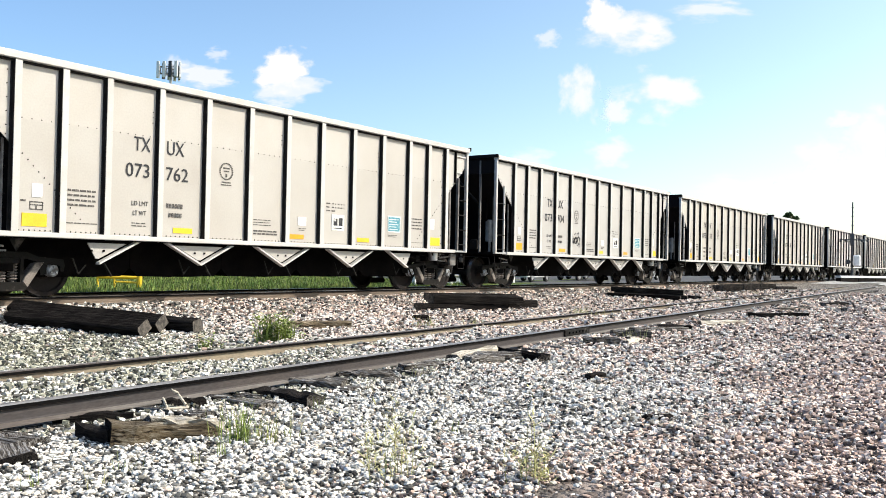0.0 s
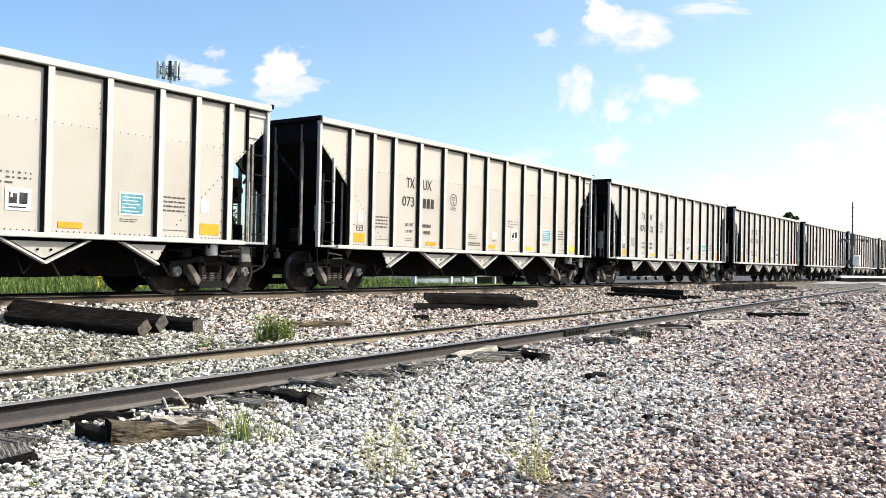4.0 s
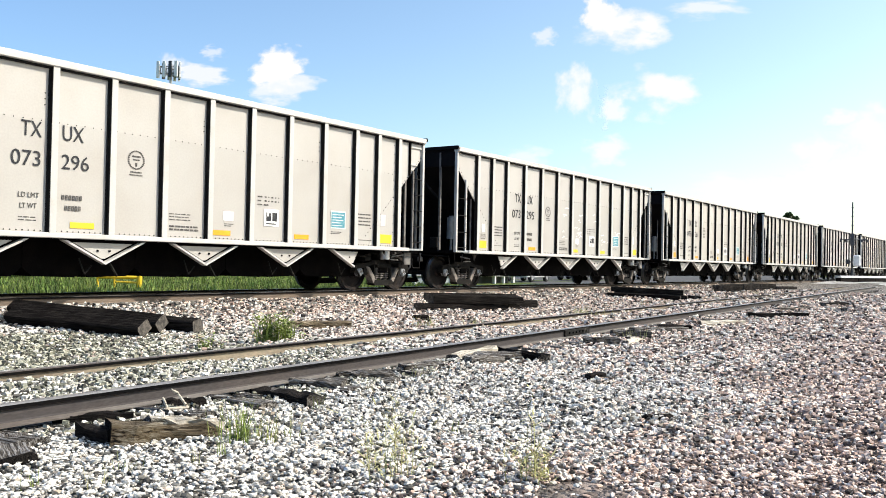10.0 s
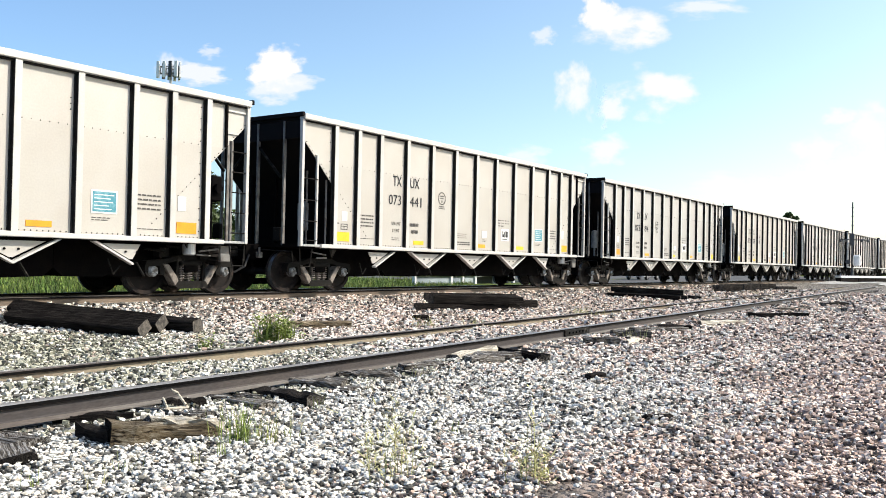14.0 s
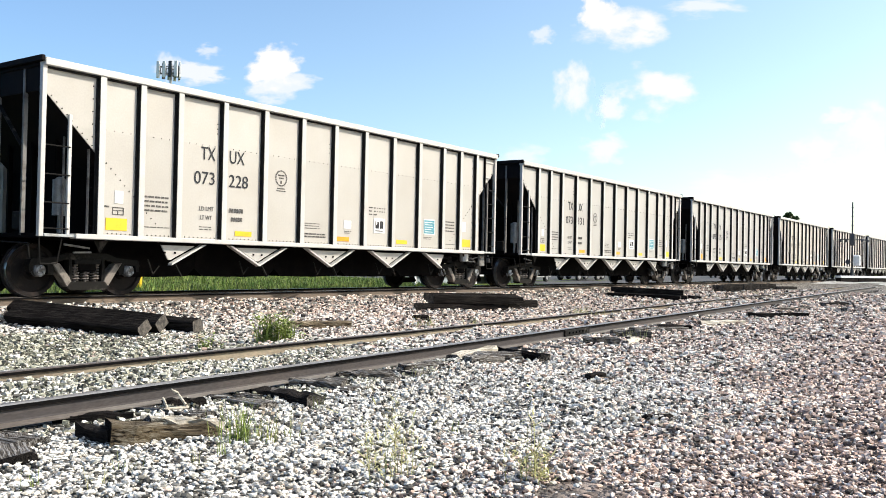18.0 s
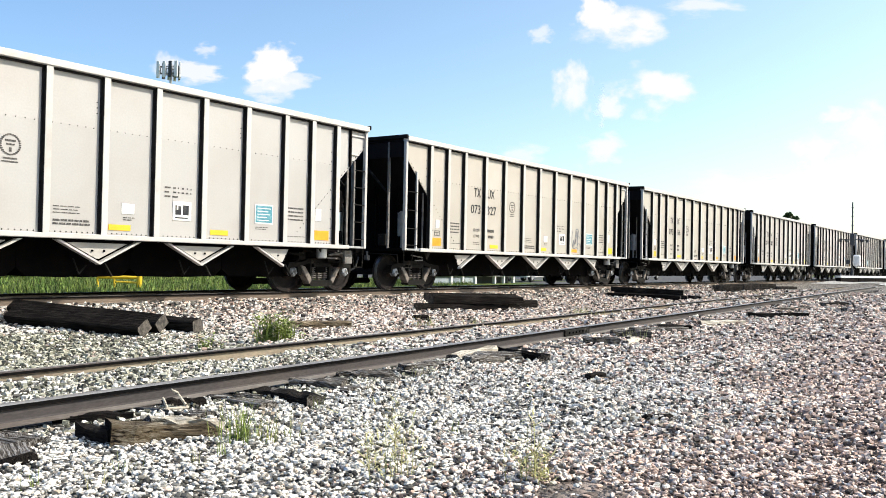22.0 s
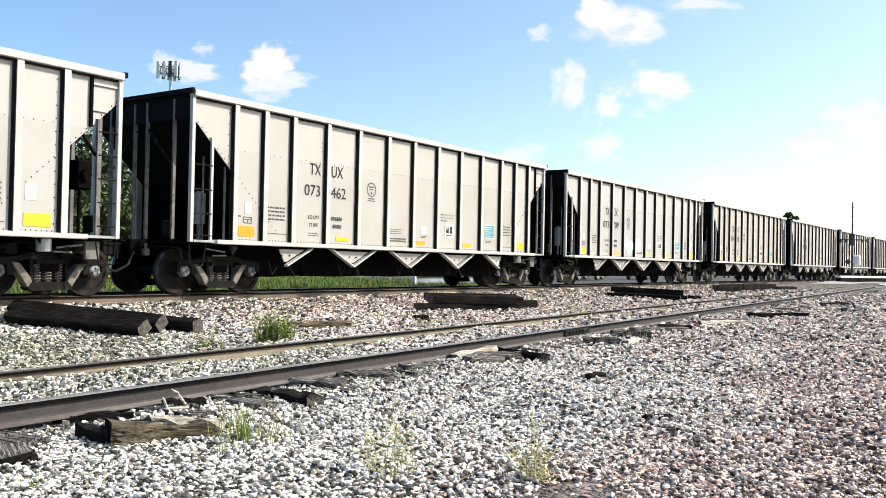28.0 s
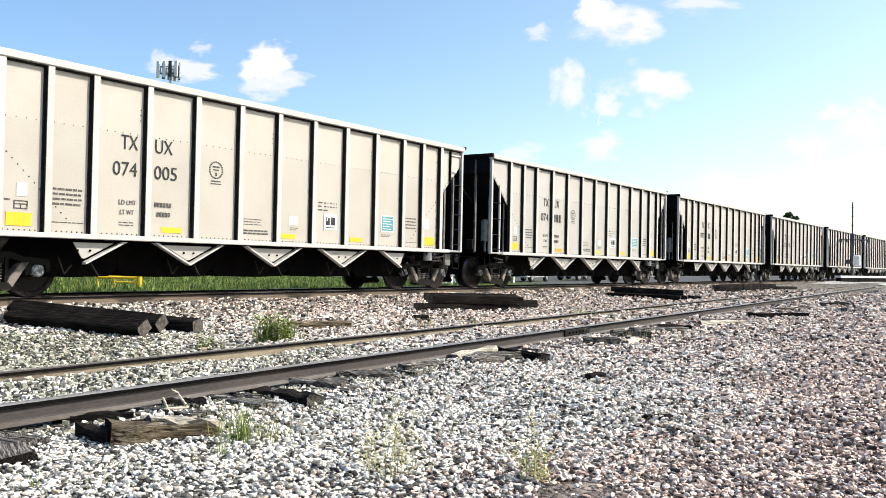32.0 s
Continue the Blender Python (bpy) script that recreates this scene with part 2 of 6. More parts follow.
WHITEPAINT = material("white_paint", (0.75, 0.76, 0.77), 0.4, 0.0, 0.04, 3.0, 30, 0.02)
REDPAINT = material("dark_red_paint", (0.20, 0.02, 0.02), 0.35, 0.0, 0.04, 3.0, 30, 0.02)
RUBBER = material("tyre_rubber", (0.025, 0.025, 0.027), 0.8, 0.0, 0.1, 8.0, 40, 0.1)
BLUEPANEL = material("grey_blue_panel", (0.36, 0.42, 0.46), 0.5, 0.0, 0.1, 0.8, 20, 0.02, (0.16, 0.19, 0.23), 0.8, (0.42, 0.62))
DARKGLASS = material("dark_glass", (0.02, 0.025, 0.03), 0.08, 0.0, 0.05, 3.0, 10, 0.0)
CONCRETE = material("concrete", (0.62, 0.62, 0.61), 0.85, 0.0, 0.15, 2.0, 30, 0.3)
ASPHALT = material("asphalt", (0.055, 0.055, 0.058), 0.9, 0.0, 0.25, 1.0, 60, 0.4, (0.09, 0.088, 0.085), 0.6)
YELLOWPAINT = material("yellow_paint", (0.70, 0.47, 0.02), 0.5, 0.0, 0.08, 3.0, 30, 0.05)
SPRING = material("spring_steel", (0.15, 0.13, 0.12), 0.6, 0.2, 0.2, 9.0, 50, 0.1)

# ================= mesh helpers =================
def box(bm, x0, x1, y0, y1, z0, z1, bevel=0.0):
    vs = [bm.verts.new((x, y, z)) for x in (x0, x1) for y in (y0, y1) for z in (z0, z1)]
    fs = [bm.faces.new([vs[i] for i in q]) for q in ((0, 1, 3, 2), (4, 6, 7, 5), (0, 4, 5, 1), (2, 3, 7, 6), (0, 2, 6, 4), (1, 5, 7, 3))]
    if bevel:
        es = list({e for f in fs for e in f.edges})
        bmesh.ops.bevel(bm, geom=es, offset=bevel, segments=1, affect="EDGES")
    return vs


def prism(bm, pts, y0, y1):
    """A plate with the outline pts in x and z, from y0 to y1."""
    a = [bm.verts.new((x, y0, z)) for x, z in pts]
    b = [bm.verts.new((x, y1, z)) for x, z in pts]
    bm.faces.new(a)
    bm.faces.new(b[::-1])
    k = len(pts)
    for i in range(k):
        bm.faces.new((a[i], b[i], b[(i + 1) % k], a[(i + 1) % k]))


def tube(bm, a, b, r, n=8, r2=None):
    """A round bar from a to b."""
    a, b = Vector(a), Vector(b)
    q = (b - a).to_track_quat("Z", "Y")
    r2 = r if r2 is None else r2
    rings = []
    for p, rr in ((a, r), (b, r2)):
        rings.append([bm.verts.new(p + q @ Vector((rr * math.cos(2 * math.pi * i / n), rr * math.sin(2 * math.pi * i / n), 0))) for i in range(n)])
    bm.faces.new(rings[0][::-1])
    bm.faces.new(rings[1])
    for i in range(n):
        bm.faces.new((rings[0][i], rings[0][(i + 1) % n], rings[1][(i + 1) % n], rings[1][i]))


def lathe(bm, profile, n=28, y_axis=True):
    """Turns a profile of (radius, along) round the y axis."""
    rings = []
    for r, y in profile:
        rings.append([bm.verts.new((r * math.cos(2 * math.pi * i / n), y, r * math.sin(2 * math.pi * i / n))) for i in range(n)])
    for p, q in zip(rings, rings[1:]):
        for i in range(n):
            bm.faces.new((p[i], p[(i + 1) % n], q[(i + 1) % n], q[i]))
    bm.faces.new(rings[0][::-1])
    bm.faces.new(rings[-1])


def mesh_of(name, bm, mat, smooth=False):
    bmesh.ops.recalc_face_normals(bm, faces=bm.faces[:])
    me = bpy.data.meshes.new(name)
    bm.to_mesh(me)
    bm.free()
    for m in (mat if isinstance(mat, (list, tuple)) else [mat]):
        me.materials.append(m)
    if smooth:
        me.polygons.foreach_set("use_smooth", [True] * len(me.polygons))
    return me


def part(name, bm, mat, parent, label="", at=None, smooth=False):
    """Links a bmesh, or a mesh that is shared, as one mesh object under a thing or a part."""
    me = bm if isinstance(bm, bpy.types.Mesh) else mesh_of(name, bm, mat, smooth)
    ob = new(name, me)
    ob.parent = parent
    if at is not None:
        ob.matrix_basis = at
    if label:
        ob["label"] = label
    return ob


def thing(name, m, label, category, group="", kind=""):
    ob = new(name)
    ob.empty_display_size = 0.2
    ob.matrix_world = m
    return tagged(ob, label, category, group, kind)


def shape(draw, *args):
    bm = bmesh.new()
    draw(bm, *args)
    return bm


def raw_mesh(name, verts, faces, mats, index=None):
    """A mesh from numpy arrays of corners and of faces with the same number of sides."""
    me = bpy.data.meshes.new(name)
    k = faces.shape[1]
    me.vertices.add(len(verts))
    me.vertices.foreach_set("co", verts.astype(np.float32).ravel())
    me.loops.add(faces.size)
    me.loops.foreach_set("vertex_index", faces.astype(np.int32).ravel())
    me.polygons.add(len(faces))
    me.polygons.foreach_set("loop_start", np.arange(0, faces.size, k, dtype=np.int32))
    for m in mats:
        me.materials.append(m)
    if index is not None:
        me.polygons.foreach_set("material_index", index.astype(np.int32))
    me.update(calc_edges=True)
    me.shade_flat()
    return me


# ================= the lie of the land =================
MAIN_Y = 15.54                     # centre line of the main track, which runs along x
SIDING_Y, SIDING_SLOPE = 6.18, 0.0635
GAUGE_HALF = 0.7525                # to the middle of a rail head


def siding_y(x):
    return SIDING_Y + SIDING_SLOPE * x


def step(a, b, v):
    t = np.clip((v - a) / (b - a), 0, 1)
    return t * t * (3 - 2 * t)


def land(x, y):
    """Height of the ground: flat yard, low siding bed, raised main line bed, flat field beyond."""
    x, y = np.asarray(x, float), np.asarray(y, float)
    z = 0.09 * step(9.5, 12.0, y) + 0.20 * step(13.1, 14.4, y) - 0.19 * step(17.2, 19.4, y)
    d = y - siding_y(x)
    z = np.maximum(z, 0.045 * step(-1.9, -1.0, d) * (1 - step(1.2, 2.6, d)) + 0.085 * step(-0.72, -0.45, d) * (1 - step(0.9, 2.2, d)))
    z = z + 0.28 * step(58, 70, x) * (1 - step(92, 104, x)) * step(7.5, 10.0, y) * (1 - step(13.4, 14.4, y))
    near = 1 - step(60, 130, np.hypot(x, y))
    z = z + near * (0.025 * np.sin(1.3 * x + 0.7 * y) * np.sin(0.9 * y - 0.4 * x) + 0.012 * np.sin(3.1 * x - 2.2 * y))
    return z

# ================= ground =================
def ground_material():
    """Fine crushed stone near the rails, pink-brown stone in the yard, grass soil in the field beyond the main line."""
    m = bpy.data.materials.new("ground_surface")
    m.use_nodes = True
    n, l = m.node_tree.nodes, m.node_tree.links.new
    bsdf = n["Principled BSDF"]
    co = n.new("ShaderNodeTexCoord")
    sep = n.new("ShaderNodeSeparateXYZ")
    l(co.outputs["Object"], sep.inputs[0])
    wob = n.new("ShaderNodeTexNoise")
    wob.inputs["Scale"].default_value, wob.inputs["Detail"].default_value = 0.6, 5
    l(co.outputs["Object"], wob.inputs["Vector"])
    vor = n.new("ShaderNodeTexVoronoi")
    vor.inputs["Scale"].default_value = 17
    l(co.outputs["Object"], vor.inputs["Vector"])
    fine = n.new("ShaderNodeTexNoise")
    fine.inputs["Scale"].default_value, fine.inputs["Detail"].default_value = 35, 6
    l(co.outputs["Object"], fine.inputs["Vector"])

    def ramp(src, pts):
        r = n.new("ShaderNodeValToRGB")
        while len(r.color_ramp.elements) < len(pts):
            r.color_ramp.elements.new(0.5)
        for e, (at, c) in zip(r.color_ramp.elements, pts):
            e.position, e.color = at, (*c, 1)
        l(src, r.inputs["Fac"])
        return r.outputs[0]

    sepc = n.new("ShaderNodeSeparateColor")
    l(vor.outputs["Color"], sepc.inputs[0])
    pale = ramp(sepc.outputs[0], [(0.0, (0.05, 0.046, 0.043)), (0.35, (0.14, 0.13, 0.12)), (1.0, (0.34, 0.315, 0.29))])
    pink = ramp(sepc.outputs[1], [(0.0, (0.05, 0.041, 0.038)), (0.4, (0.15, 0.118, 0.104)), (1.0, (0.34, 0.27, 0.24))])
    soil = ramp(fine.outputs["Fac"], [(0.3, (0.05, 0.08, 0.015)), (0.7, (0.13, 0.17, 0.04))])

    def mixed(a, b, fac):
        k = n.new("ShaderNodeMix")
        k.data_type = "RGBA"
        l(a, k.inputs["A"])
        l(b, k.inputs["B"])
        l(fac, k.inputs["Factor"])
        return k.outputs["Result"]

    def edge(a, b, wobble, along=0.0):
        s = n.new("ShaderNodeMath")
        s.operation = "MULTIPLY_ADD"
        s.inputs[1].default_value = wobble
        l(wob.outputs["Fac"], s.inputs[0])
        l(sep.outputs[1], s.inputs[2])
        t = n.new("ShaderNodeMath")
        t.operation = "MULTIPLY_ADD"
        t.inputs[1].default_value = along
        l(sep.outputs[0], t.inputs[0])
        l(s.outputs[0], t.inputs[2])
        r = n.new("ShaderNodeMapRange")
        r.inputs["From Min"].default_value, r.inputs["From Max"].default_value = a, b
        l(t.outputs[0], r.inputs["Value"])
        return r.outputs[0]

    c = mixed(pink, pale, edge(2.0, 3.4, 1.6, -0.05))
    c = mixed(c, soil, edge(19.3, 20.2, 1.2))
    l(c, bsdf.inputs["Base Color"])
    add = n.new("ShaderNodeMath")
    add.operation = "MULTIPLY_ADD"
    add.inputs[1].default_value = -1.0
    l(vor.outputs["Distance"], add.inputs[0])
    l(fine.outputs["Fac"], add.inputs[2])
    b = n.new("ShaderNodeBump")
    b.inputs["Strength"].default_value, b.inputs["Distance"].default_value = 1.0, 0.05
    l(add.outputs[0], b.inputs["Height"])
    l(b.outputs[0], bsdf.inputs["Normal"])
    bsdf.inputs["Roughness"].default_value = 0.95
    bsdf.inputs["Specular IOR Level"].default_value = 0.15
    return m


def axis_steps(parts):
    out = []
    for a, b, d in parts:
        out += list(np.arange(a, b, d))
    return np.array(out + [parts[-1][1]])


def build_ground():
    gx = axis_steps([(-4500, -500, 800), (-500, -40, 46), (-40, 0, 4), (0, 40, 0.35), (40, 120, 1.6), (120, 520, 40), (520, 4500, 796)])
    gy = axis_steps([(-4500, -500, 800), (-500, -20, 48), (-20, -2, 1.5), (-2, 21, 0.3), (21, 60, 3), (60, 500, 44), (500, 4500, 800)])
    X, Y = np.meshgrid(gx, gy, indexing="ij")
    Z = land(X, Y)
    v = np.stack([X, Y, Z], -1).reshape(-1, 3)
    k = len(gy)
    i, j = np.meshgrid(np.arange(len(gx) - 1), np.arange(k - 1), indexing="ij")
    a = (i * k + j).ravel()
    f = np.stack([a, a + k, a + k + 1, a + 1], -1)
    ob = new("ground", raw_mesh("ground", v, f, [ground_material()]))
    tagged(ob, "gravel rail yard of crushed stone giving way to grass", "ground", kind="structure")


build_ground()

STONE_PALE = stone_material("pale_ballast", [(0.0, (0.03, 0.029, 0.028)), (0.20, (0.13, 0.125, 0.112)), (0.33, (0.57, 0.547, 0.50)), (0.85, (0.84, 0.812, 0.755)), (1.0, (0.42, 0.35, 0.27))])
STONE_MOSSY = stone_material("mossy_ballast", [(0.0, (0.03, 0.03, 0.024)), (0.25, (0.13, 0.13, 0.10)), (0.5, (0.33, 0.33, 0.26)), (0.85, (0.56, 0.55, 0.46)), (1.0, (0.26, 0.25, 0.18))])
STONE_PINK = stone_material("pink_ballast", [(0.0, (0.025, 0.024, 0.026)), (0.20, (0.12, 0.09, 0.078)), (0.38, (0.52, 0.385, 0.315)), (0.64, (0.78, 0.615, 0.52)), (0.88, (0.84, 0.755, 0.675)), (1.0, (0.20, 0.205, 0.225))])


def rock_shapes(count, rng, small):
    """Angular stones: jittered, flattened icosahedra, or lumps with eight corners for those farther off."""
    if small:
        base = np.array([(x, y, z) for x in (-1, 1) for y in (-1, 1) for z in (-1, 1)]) * 0.66
        faces = np.array([(0, 1, 3), (0, 3, 2), (4, 6, 7), (4, 7, 5), (0, 4, 5), (0, 5, 1), (2, 3, 7), (2, 7, 6), (0, 2, 6), (0, 6, 4), (1, 5, 7), (1, 7, 3)])
    else:
        g = (1 + 5 ** 0.5) / 2
        base = np.array([(-1, g, 0), (1, g, 0), (-1, -g, 0), (1, -g, 0), (0, -1, g), (0, 1, g), (0, -1, -g), (0, 1, -g), (g, 0, -1), (g, 0, 1), (-g, 0, -1), (-g, 0, 1)]) / 1.9
        faces = np.array([(0, 11, 5), (0, 5, 1), (0, 1, 7), (0, 7, 10), (0, 10, 11), (1, 5, 9), (5, 11, 4), (11, 10, 2), (10, 7, 6), (7, 1, 8),
                          (3, 9, 4), (3, 4, 2), (3, 2, 6), (3, 6, 8), (3, 8, 9), (4, 9, 5), (2, 4, 11), (6, 2, 10), (8, 6, 7), (9, 8, 1)])
    out = []
    for _ in range(count):
        s = np.array([rng.uniform(0.85, 1.5), rng.uniform(0.6, 1.0), rng.uniform(0.45, 0.85)])
        out.append(base * s * rng.uniform(0.62, 1.3, (len(base), 1)) + rng.normal(0, 0.08, base.shape))
    return np.array(out), faces


def scatter(rng, pts, sizes, small, sink=0.85):
    """Corners and faces with a stone at each of the places."""
    shapes, faces = rock_shapes(24, rng, small)
    k, c0 = len(pts), shapes.shape[1]
    v = shapes[rng.integers(0, len(shapes), k)]
    yaw, tilt = rng.uniform(0, 2 * np.pi, k), rng.normal(0, 0.6, k)
    c, s = np.cos(tilt)[:, None], np.sin(tilt)[:, None]
    x, y, z = v[..., 0], v[..., 1] * c - v[..., 2] * s, v[..., 1] * s + v[..., 2] * c
    c, s = np.cos(yaw)[:, None], np.sin(yaw)[:, None]
    v = np.stack([x * c - y * s, x * s + y * c, z], -1) * sizes[:, None, None]
    up = sizes * (sink + rng.uniform(-0.75, 0.65, k))
    v += np.concatenate([pts, (land(pts[:, 0], pts[:, 1]) + up)[:, None]], 1)[:, None, :]
    f = faces[None] + c0 * np.arange(k)[:, None, None]
    return v.reshape(-1, 3), f.reshape(-1, 3)


def ballast():
    """Stones lie dense near the tracks and the open yard before them, thinner all round."""
    rng = np.random.default_rng(5)
    heading, half = math.atan2(0.5713, 0.8206), radians(29.5)
    made = [[[], [], 0] for _ in range(3)]
    fields = []
    for d0, d1, dens, size, small in ((3.4, 6.2, 2000, 0.0132, False), (6.2, 10.5, 1150, 0.0160, True), (10.5, 16.0, 590, 0.0206, True), (16.0, 28.0, 205, 0.028, True), (28.0, 50.0, 55, 0.042, True)):
        k = int(half * (d1 * d1 - d0 * d0) * dens)
        r = np.sqrt(rng.uniform(d0 * d0, d1 * d1, k))
        a = heading + rng.uniform(-half, half, k)
        fields.append((np.stack([r * np.cos(a), r * np.sin(a)], -1), size * np.minimum(rng.lognormal(0.0, 0.34, k), 1.5), small))
    k = 14000
    fields.append((np.stack([rng.uniform(-8, 26, k), rng.uniform(-7, 14.5, k)], -1), 0.032 * np.minimum(rng.lognormal(0.0, 0.3, k), 1.4), True))
    for pts, sizes, small in fields:
        k = len(pts)
        ang = np.abs((np.arctan2(pts[:, 1], pts[:, 0]) - heading + np.pi) % (2 * np.pi) - np.pi)
        dist = np.hypot(pts[:, 0], pts[:, 1])
        bare = (np.hypot((pts[:, 0] - 4.2) / 0.3, (pts[:, 1] - 2.0) / 0.22) < 1) & (rng.uniform(0, 1, k) < 0.93)
        across = np.abs(pts[:, 1] - siding_y(pts[:, 0]))
        clear = (across > 0.60) & (across < 0.83)          # no stone lies on the siding's rails
        keep = (pts[:, 1] < 14.6) & ~bare & ~clear & (dist > 0.7)
        if pts is fields[-1][0]:
            keep &= ~((ang < half) & (dist > 3.4) & (dist < 16))
        pts, sizes = pts[keep], sizes[keep]
        edge = pts[:, 1] - 0.05 * pts[:, 0] + 0.3 * np.sin(pts[:, 0] * 1.1) + rng.normal(0, 0.55, len(pts))
        # a greenish, silted patch beyond the siding where the heap of ties lies
        silt = np.clip((10.0 - pts[:, 0]) / 3.4, 0, 1) * np.where(pts[:, 1] > 7.2, 1.0, 0.55) * ((pts[:, 1] > 5.3) & (pts[:, 1] < 11.8))
        kind = np.where((edge < 2.05) | (rng.uniform(0, 1, len(pts)) < 0.75 * step(5, 15, pts[:, 0])), 1, np.where(rng.uniform(0, 1, len(pts)) < 0.9 * silt, 2, 0))
        for c in range(3):
            v, f = scatter(rng, pts[kind == c], sizes[kind == c], small)
            made[c][0].append(v)
            made[c][1].append(f + made[c][2])
            made[c][2] += len(v)
    for c, (name, mat, label) in enumerate((("pale_ballast", STONE_PALE, "loose pale grey crushed limestone ballast round the tracks"),
                                            ("pink_gravel", STONE_PINK, "loose pinkish brown crushed stone covering the yard"),
                                            ("mossy_gravel", STONE_MOSSY, "silted greenish grey gravel beyond the siding"))):
        v, f = np.concatenate(made[c][0]), np.concatenate(made[c][1])
        tagged(new(name, raw_mesh(name, v, f, [mat])), label, "gravel", kind="stuff")


ballast()

# ================= tracks =================
def rail_profile(h):
    """Half outline of a flat-bottomed rail, from the foot to the head, as (across, up) from its top."""
    k = h / 0.168
    half = [(0.070, 0.0), (0.070, 0.011), (0.020, 0.028), (0.009, 0.040), (0.009, 0.118), (0.030, 0.124), (0.037, 0.129), (0.037, 0.156), (0.027, 0.168)]
    return [(a * k, b * k - h) for a, b in half]


def rail(name, a, b, z, h, head_mat, label, side_mat=None, head_side=None):
    half = rail_profile(h)
    ring = [(x, y) for x, y in half] + [(-x, y) for x, y in half[::-1]]
    a, b = Vector((a[0], a[1], z)), Vector((b[0], b[1], z))
    side = Vector((-(b - a).y, (b - a).x, 0)).normalized()
    bm = bmesh.new()
    rows = [[bm.verts.new(p + side * x + Vector((0, 0, y))) for x, y in ring] for p in (a, b)]
    k = len(ring)
    for i in range(k):
        f = bm.faces.new((rows[0][i], rows[0][(i + 1) % k], rows[1][(i + 1) % k], rows[1][i]))
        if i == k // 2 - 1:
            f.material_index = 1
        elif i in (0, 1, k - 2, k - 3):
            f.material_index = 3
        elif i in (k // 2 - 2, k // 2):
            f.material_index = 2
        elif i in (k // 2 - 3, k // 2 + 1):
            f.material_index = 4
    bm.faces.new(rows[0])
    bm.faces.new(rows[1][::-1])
    ob = new(name, mesh_of(name, bm, [side_mat or RAIL, head_mat, head_side or HEADSIDE, SUNFOOT, HEADSHADE]))
    return tagged(ob, label, "rail", "rails of the tracks", kind="structure")


def timber_mesh(length, w, h, rng, mat, rough=0.012, end_mat=None):
    """A sawn timber along x, its base at z = 0, with worn, uneven edges."""
    bm = bmesh.new()
    n = 7
    rings = []
    for i in range(n):
        x = -length / 2 + length * i / (n - 1)
        ring = []
        for y, z in ((-w / 2, 0.0), (w / 2, 0.0), (w / 2, h * 0.86), (w * 0.40, h), (-w * 0.40, h), (-w / 2, h * 0.86)):
            ring.append(bm.verts.new((x + rng.uniform(-rough, rough), y + rng.uniform(-rough, rough), max(0, z + (rng.uniform(-rough, rough) if z else 0)))))
        rings.append(ring)
    for p, q in zip(rings, rings[1:]):
        for i in range(6):
            bm.faces.new((p[i], p[(i + 1) % 6], q[(i + 1) % 6], q[i]))
    ends = [bm.faces.new(rings[0][::-1]), bm.faces.new(rings[-1])]
    if end_mat:
        for f in ends:
            f.material_index = 1
    return mesh_of("timber", bm, [mat] + ([end_mat] if end_mat else []))


def build_tracks():
    rng = random.Random(3)
    for s in (-1, 1):
        rail("main_rail", (-340, MAIN_Y + s * GAUGE_HALF), (620, MAIN_Y + s * GAUGE_HALF), RAIL_Z, 0.17, SHINY,
             "brown rusty steel rail with a polished head", MAINRAIL, RAIL)
        o = s * GAUGE_HALF
        if s < 0:
            # the near rail of the siding is jointed
            for x0, x1 in ((-40, 12.235), (12.245, 120)):
                rail("siding_rail", (x0, siding_y(x0) + o), (x1, siding_y(x1) + o), 0.23, 0.15, RAILTOP, "rusty brown steel siding rail with a worn head")
        else:
            rail("siding_rail", (-40, siding_y(-40) + o), (120, siding_y(120) + o), 0.23, 0.15, RAILTOP, "rusty brown steel siding rail with a worn head", BROWNRAIL, RAIL)
    # main line sleepers, sunk in the ballast, ends showing
    meshes = [timber_mesh(2.6, 0.23, 0.18, rng, TIMBER) for _ in range(4)]
    track = thing("main_track_ties", pose(0, MAIN_Y, 0), "worn brown wooden railway ties sunk in ballast", "railway tie", kind="structure")
    for i in range(150):
        x = -20 + i * 0.53 + rng.uniform(-0.03, 0.03)
        part("railway_tie", meshes[i % 4], None, track, at=pose(x, rng.uniform(-0.05, 0.05), 0.14, 0, 0, 90 + rng.uniform(-1, 1)))
    meshes = [timber_mesh(2.55, 0.23, 0.17, rng, TIMBER, 0.02) for _ in range(5)]
    track = thing("siding_ties", pose(0, 0, 0), "split grey weathered wooden railway ties half buried in gravel", "railway tie", kind="structure")
    turn = math.degrees(math.atan(SIDING_SLOPE))
    for i in range(170):
        x = -8.24 + i * 0.62 + rng.uniform(-0.05, 0.05)
        if 3.1 < x < 3.75:
            continue
        d = rng.uniform(-0.18, 0.05)
        part("railway_tie", meshes[i % 5], None, track, at=pose(x, siding_y(x) + d, (-0.092 if x < 13 else -0.115) + rng.uniform(-0.015, 0.0), rng.uniform(-1, 1), 0, 90 + turn + rng.uniform(-2.5, 2.5)))
    # joint bar at the rail joint
    bm = bmesh.new()
    box(bm, -0.50, 0.50, -0.014, 0.014, -0.01, 0.088, 0.006)
    for k in (-0.34, -0.2, -0.07, 0.07, 0.2, 0.34):
        tube(bm, (k, -0.035, 0.043), (k, 0.0, 0.043), 0.018, 8)
    bar = new("joint_bar", mesh_of("joint_bar", bm, CASTING))
    bar.matrix_world = pose(12.72, siding_y(12.72) - GAUGE_HALF - 0.026, 0.115, 0, 0, turn)
    tagged(bar, "rusty bolted steel joint bar on the siding rail", "joint bar")


build_tracks()

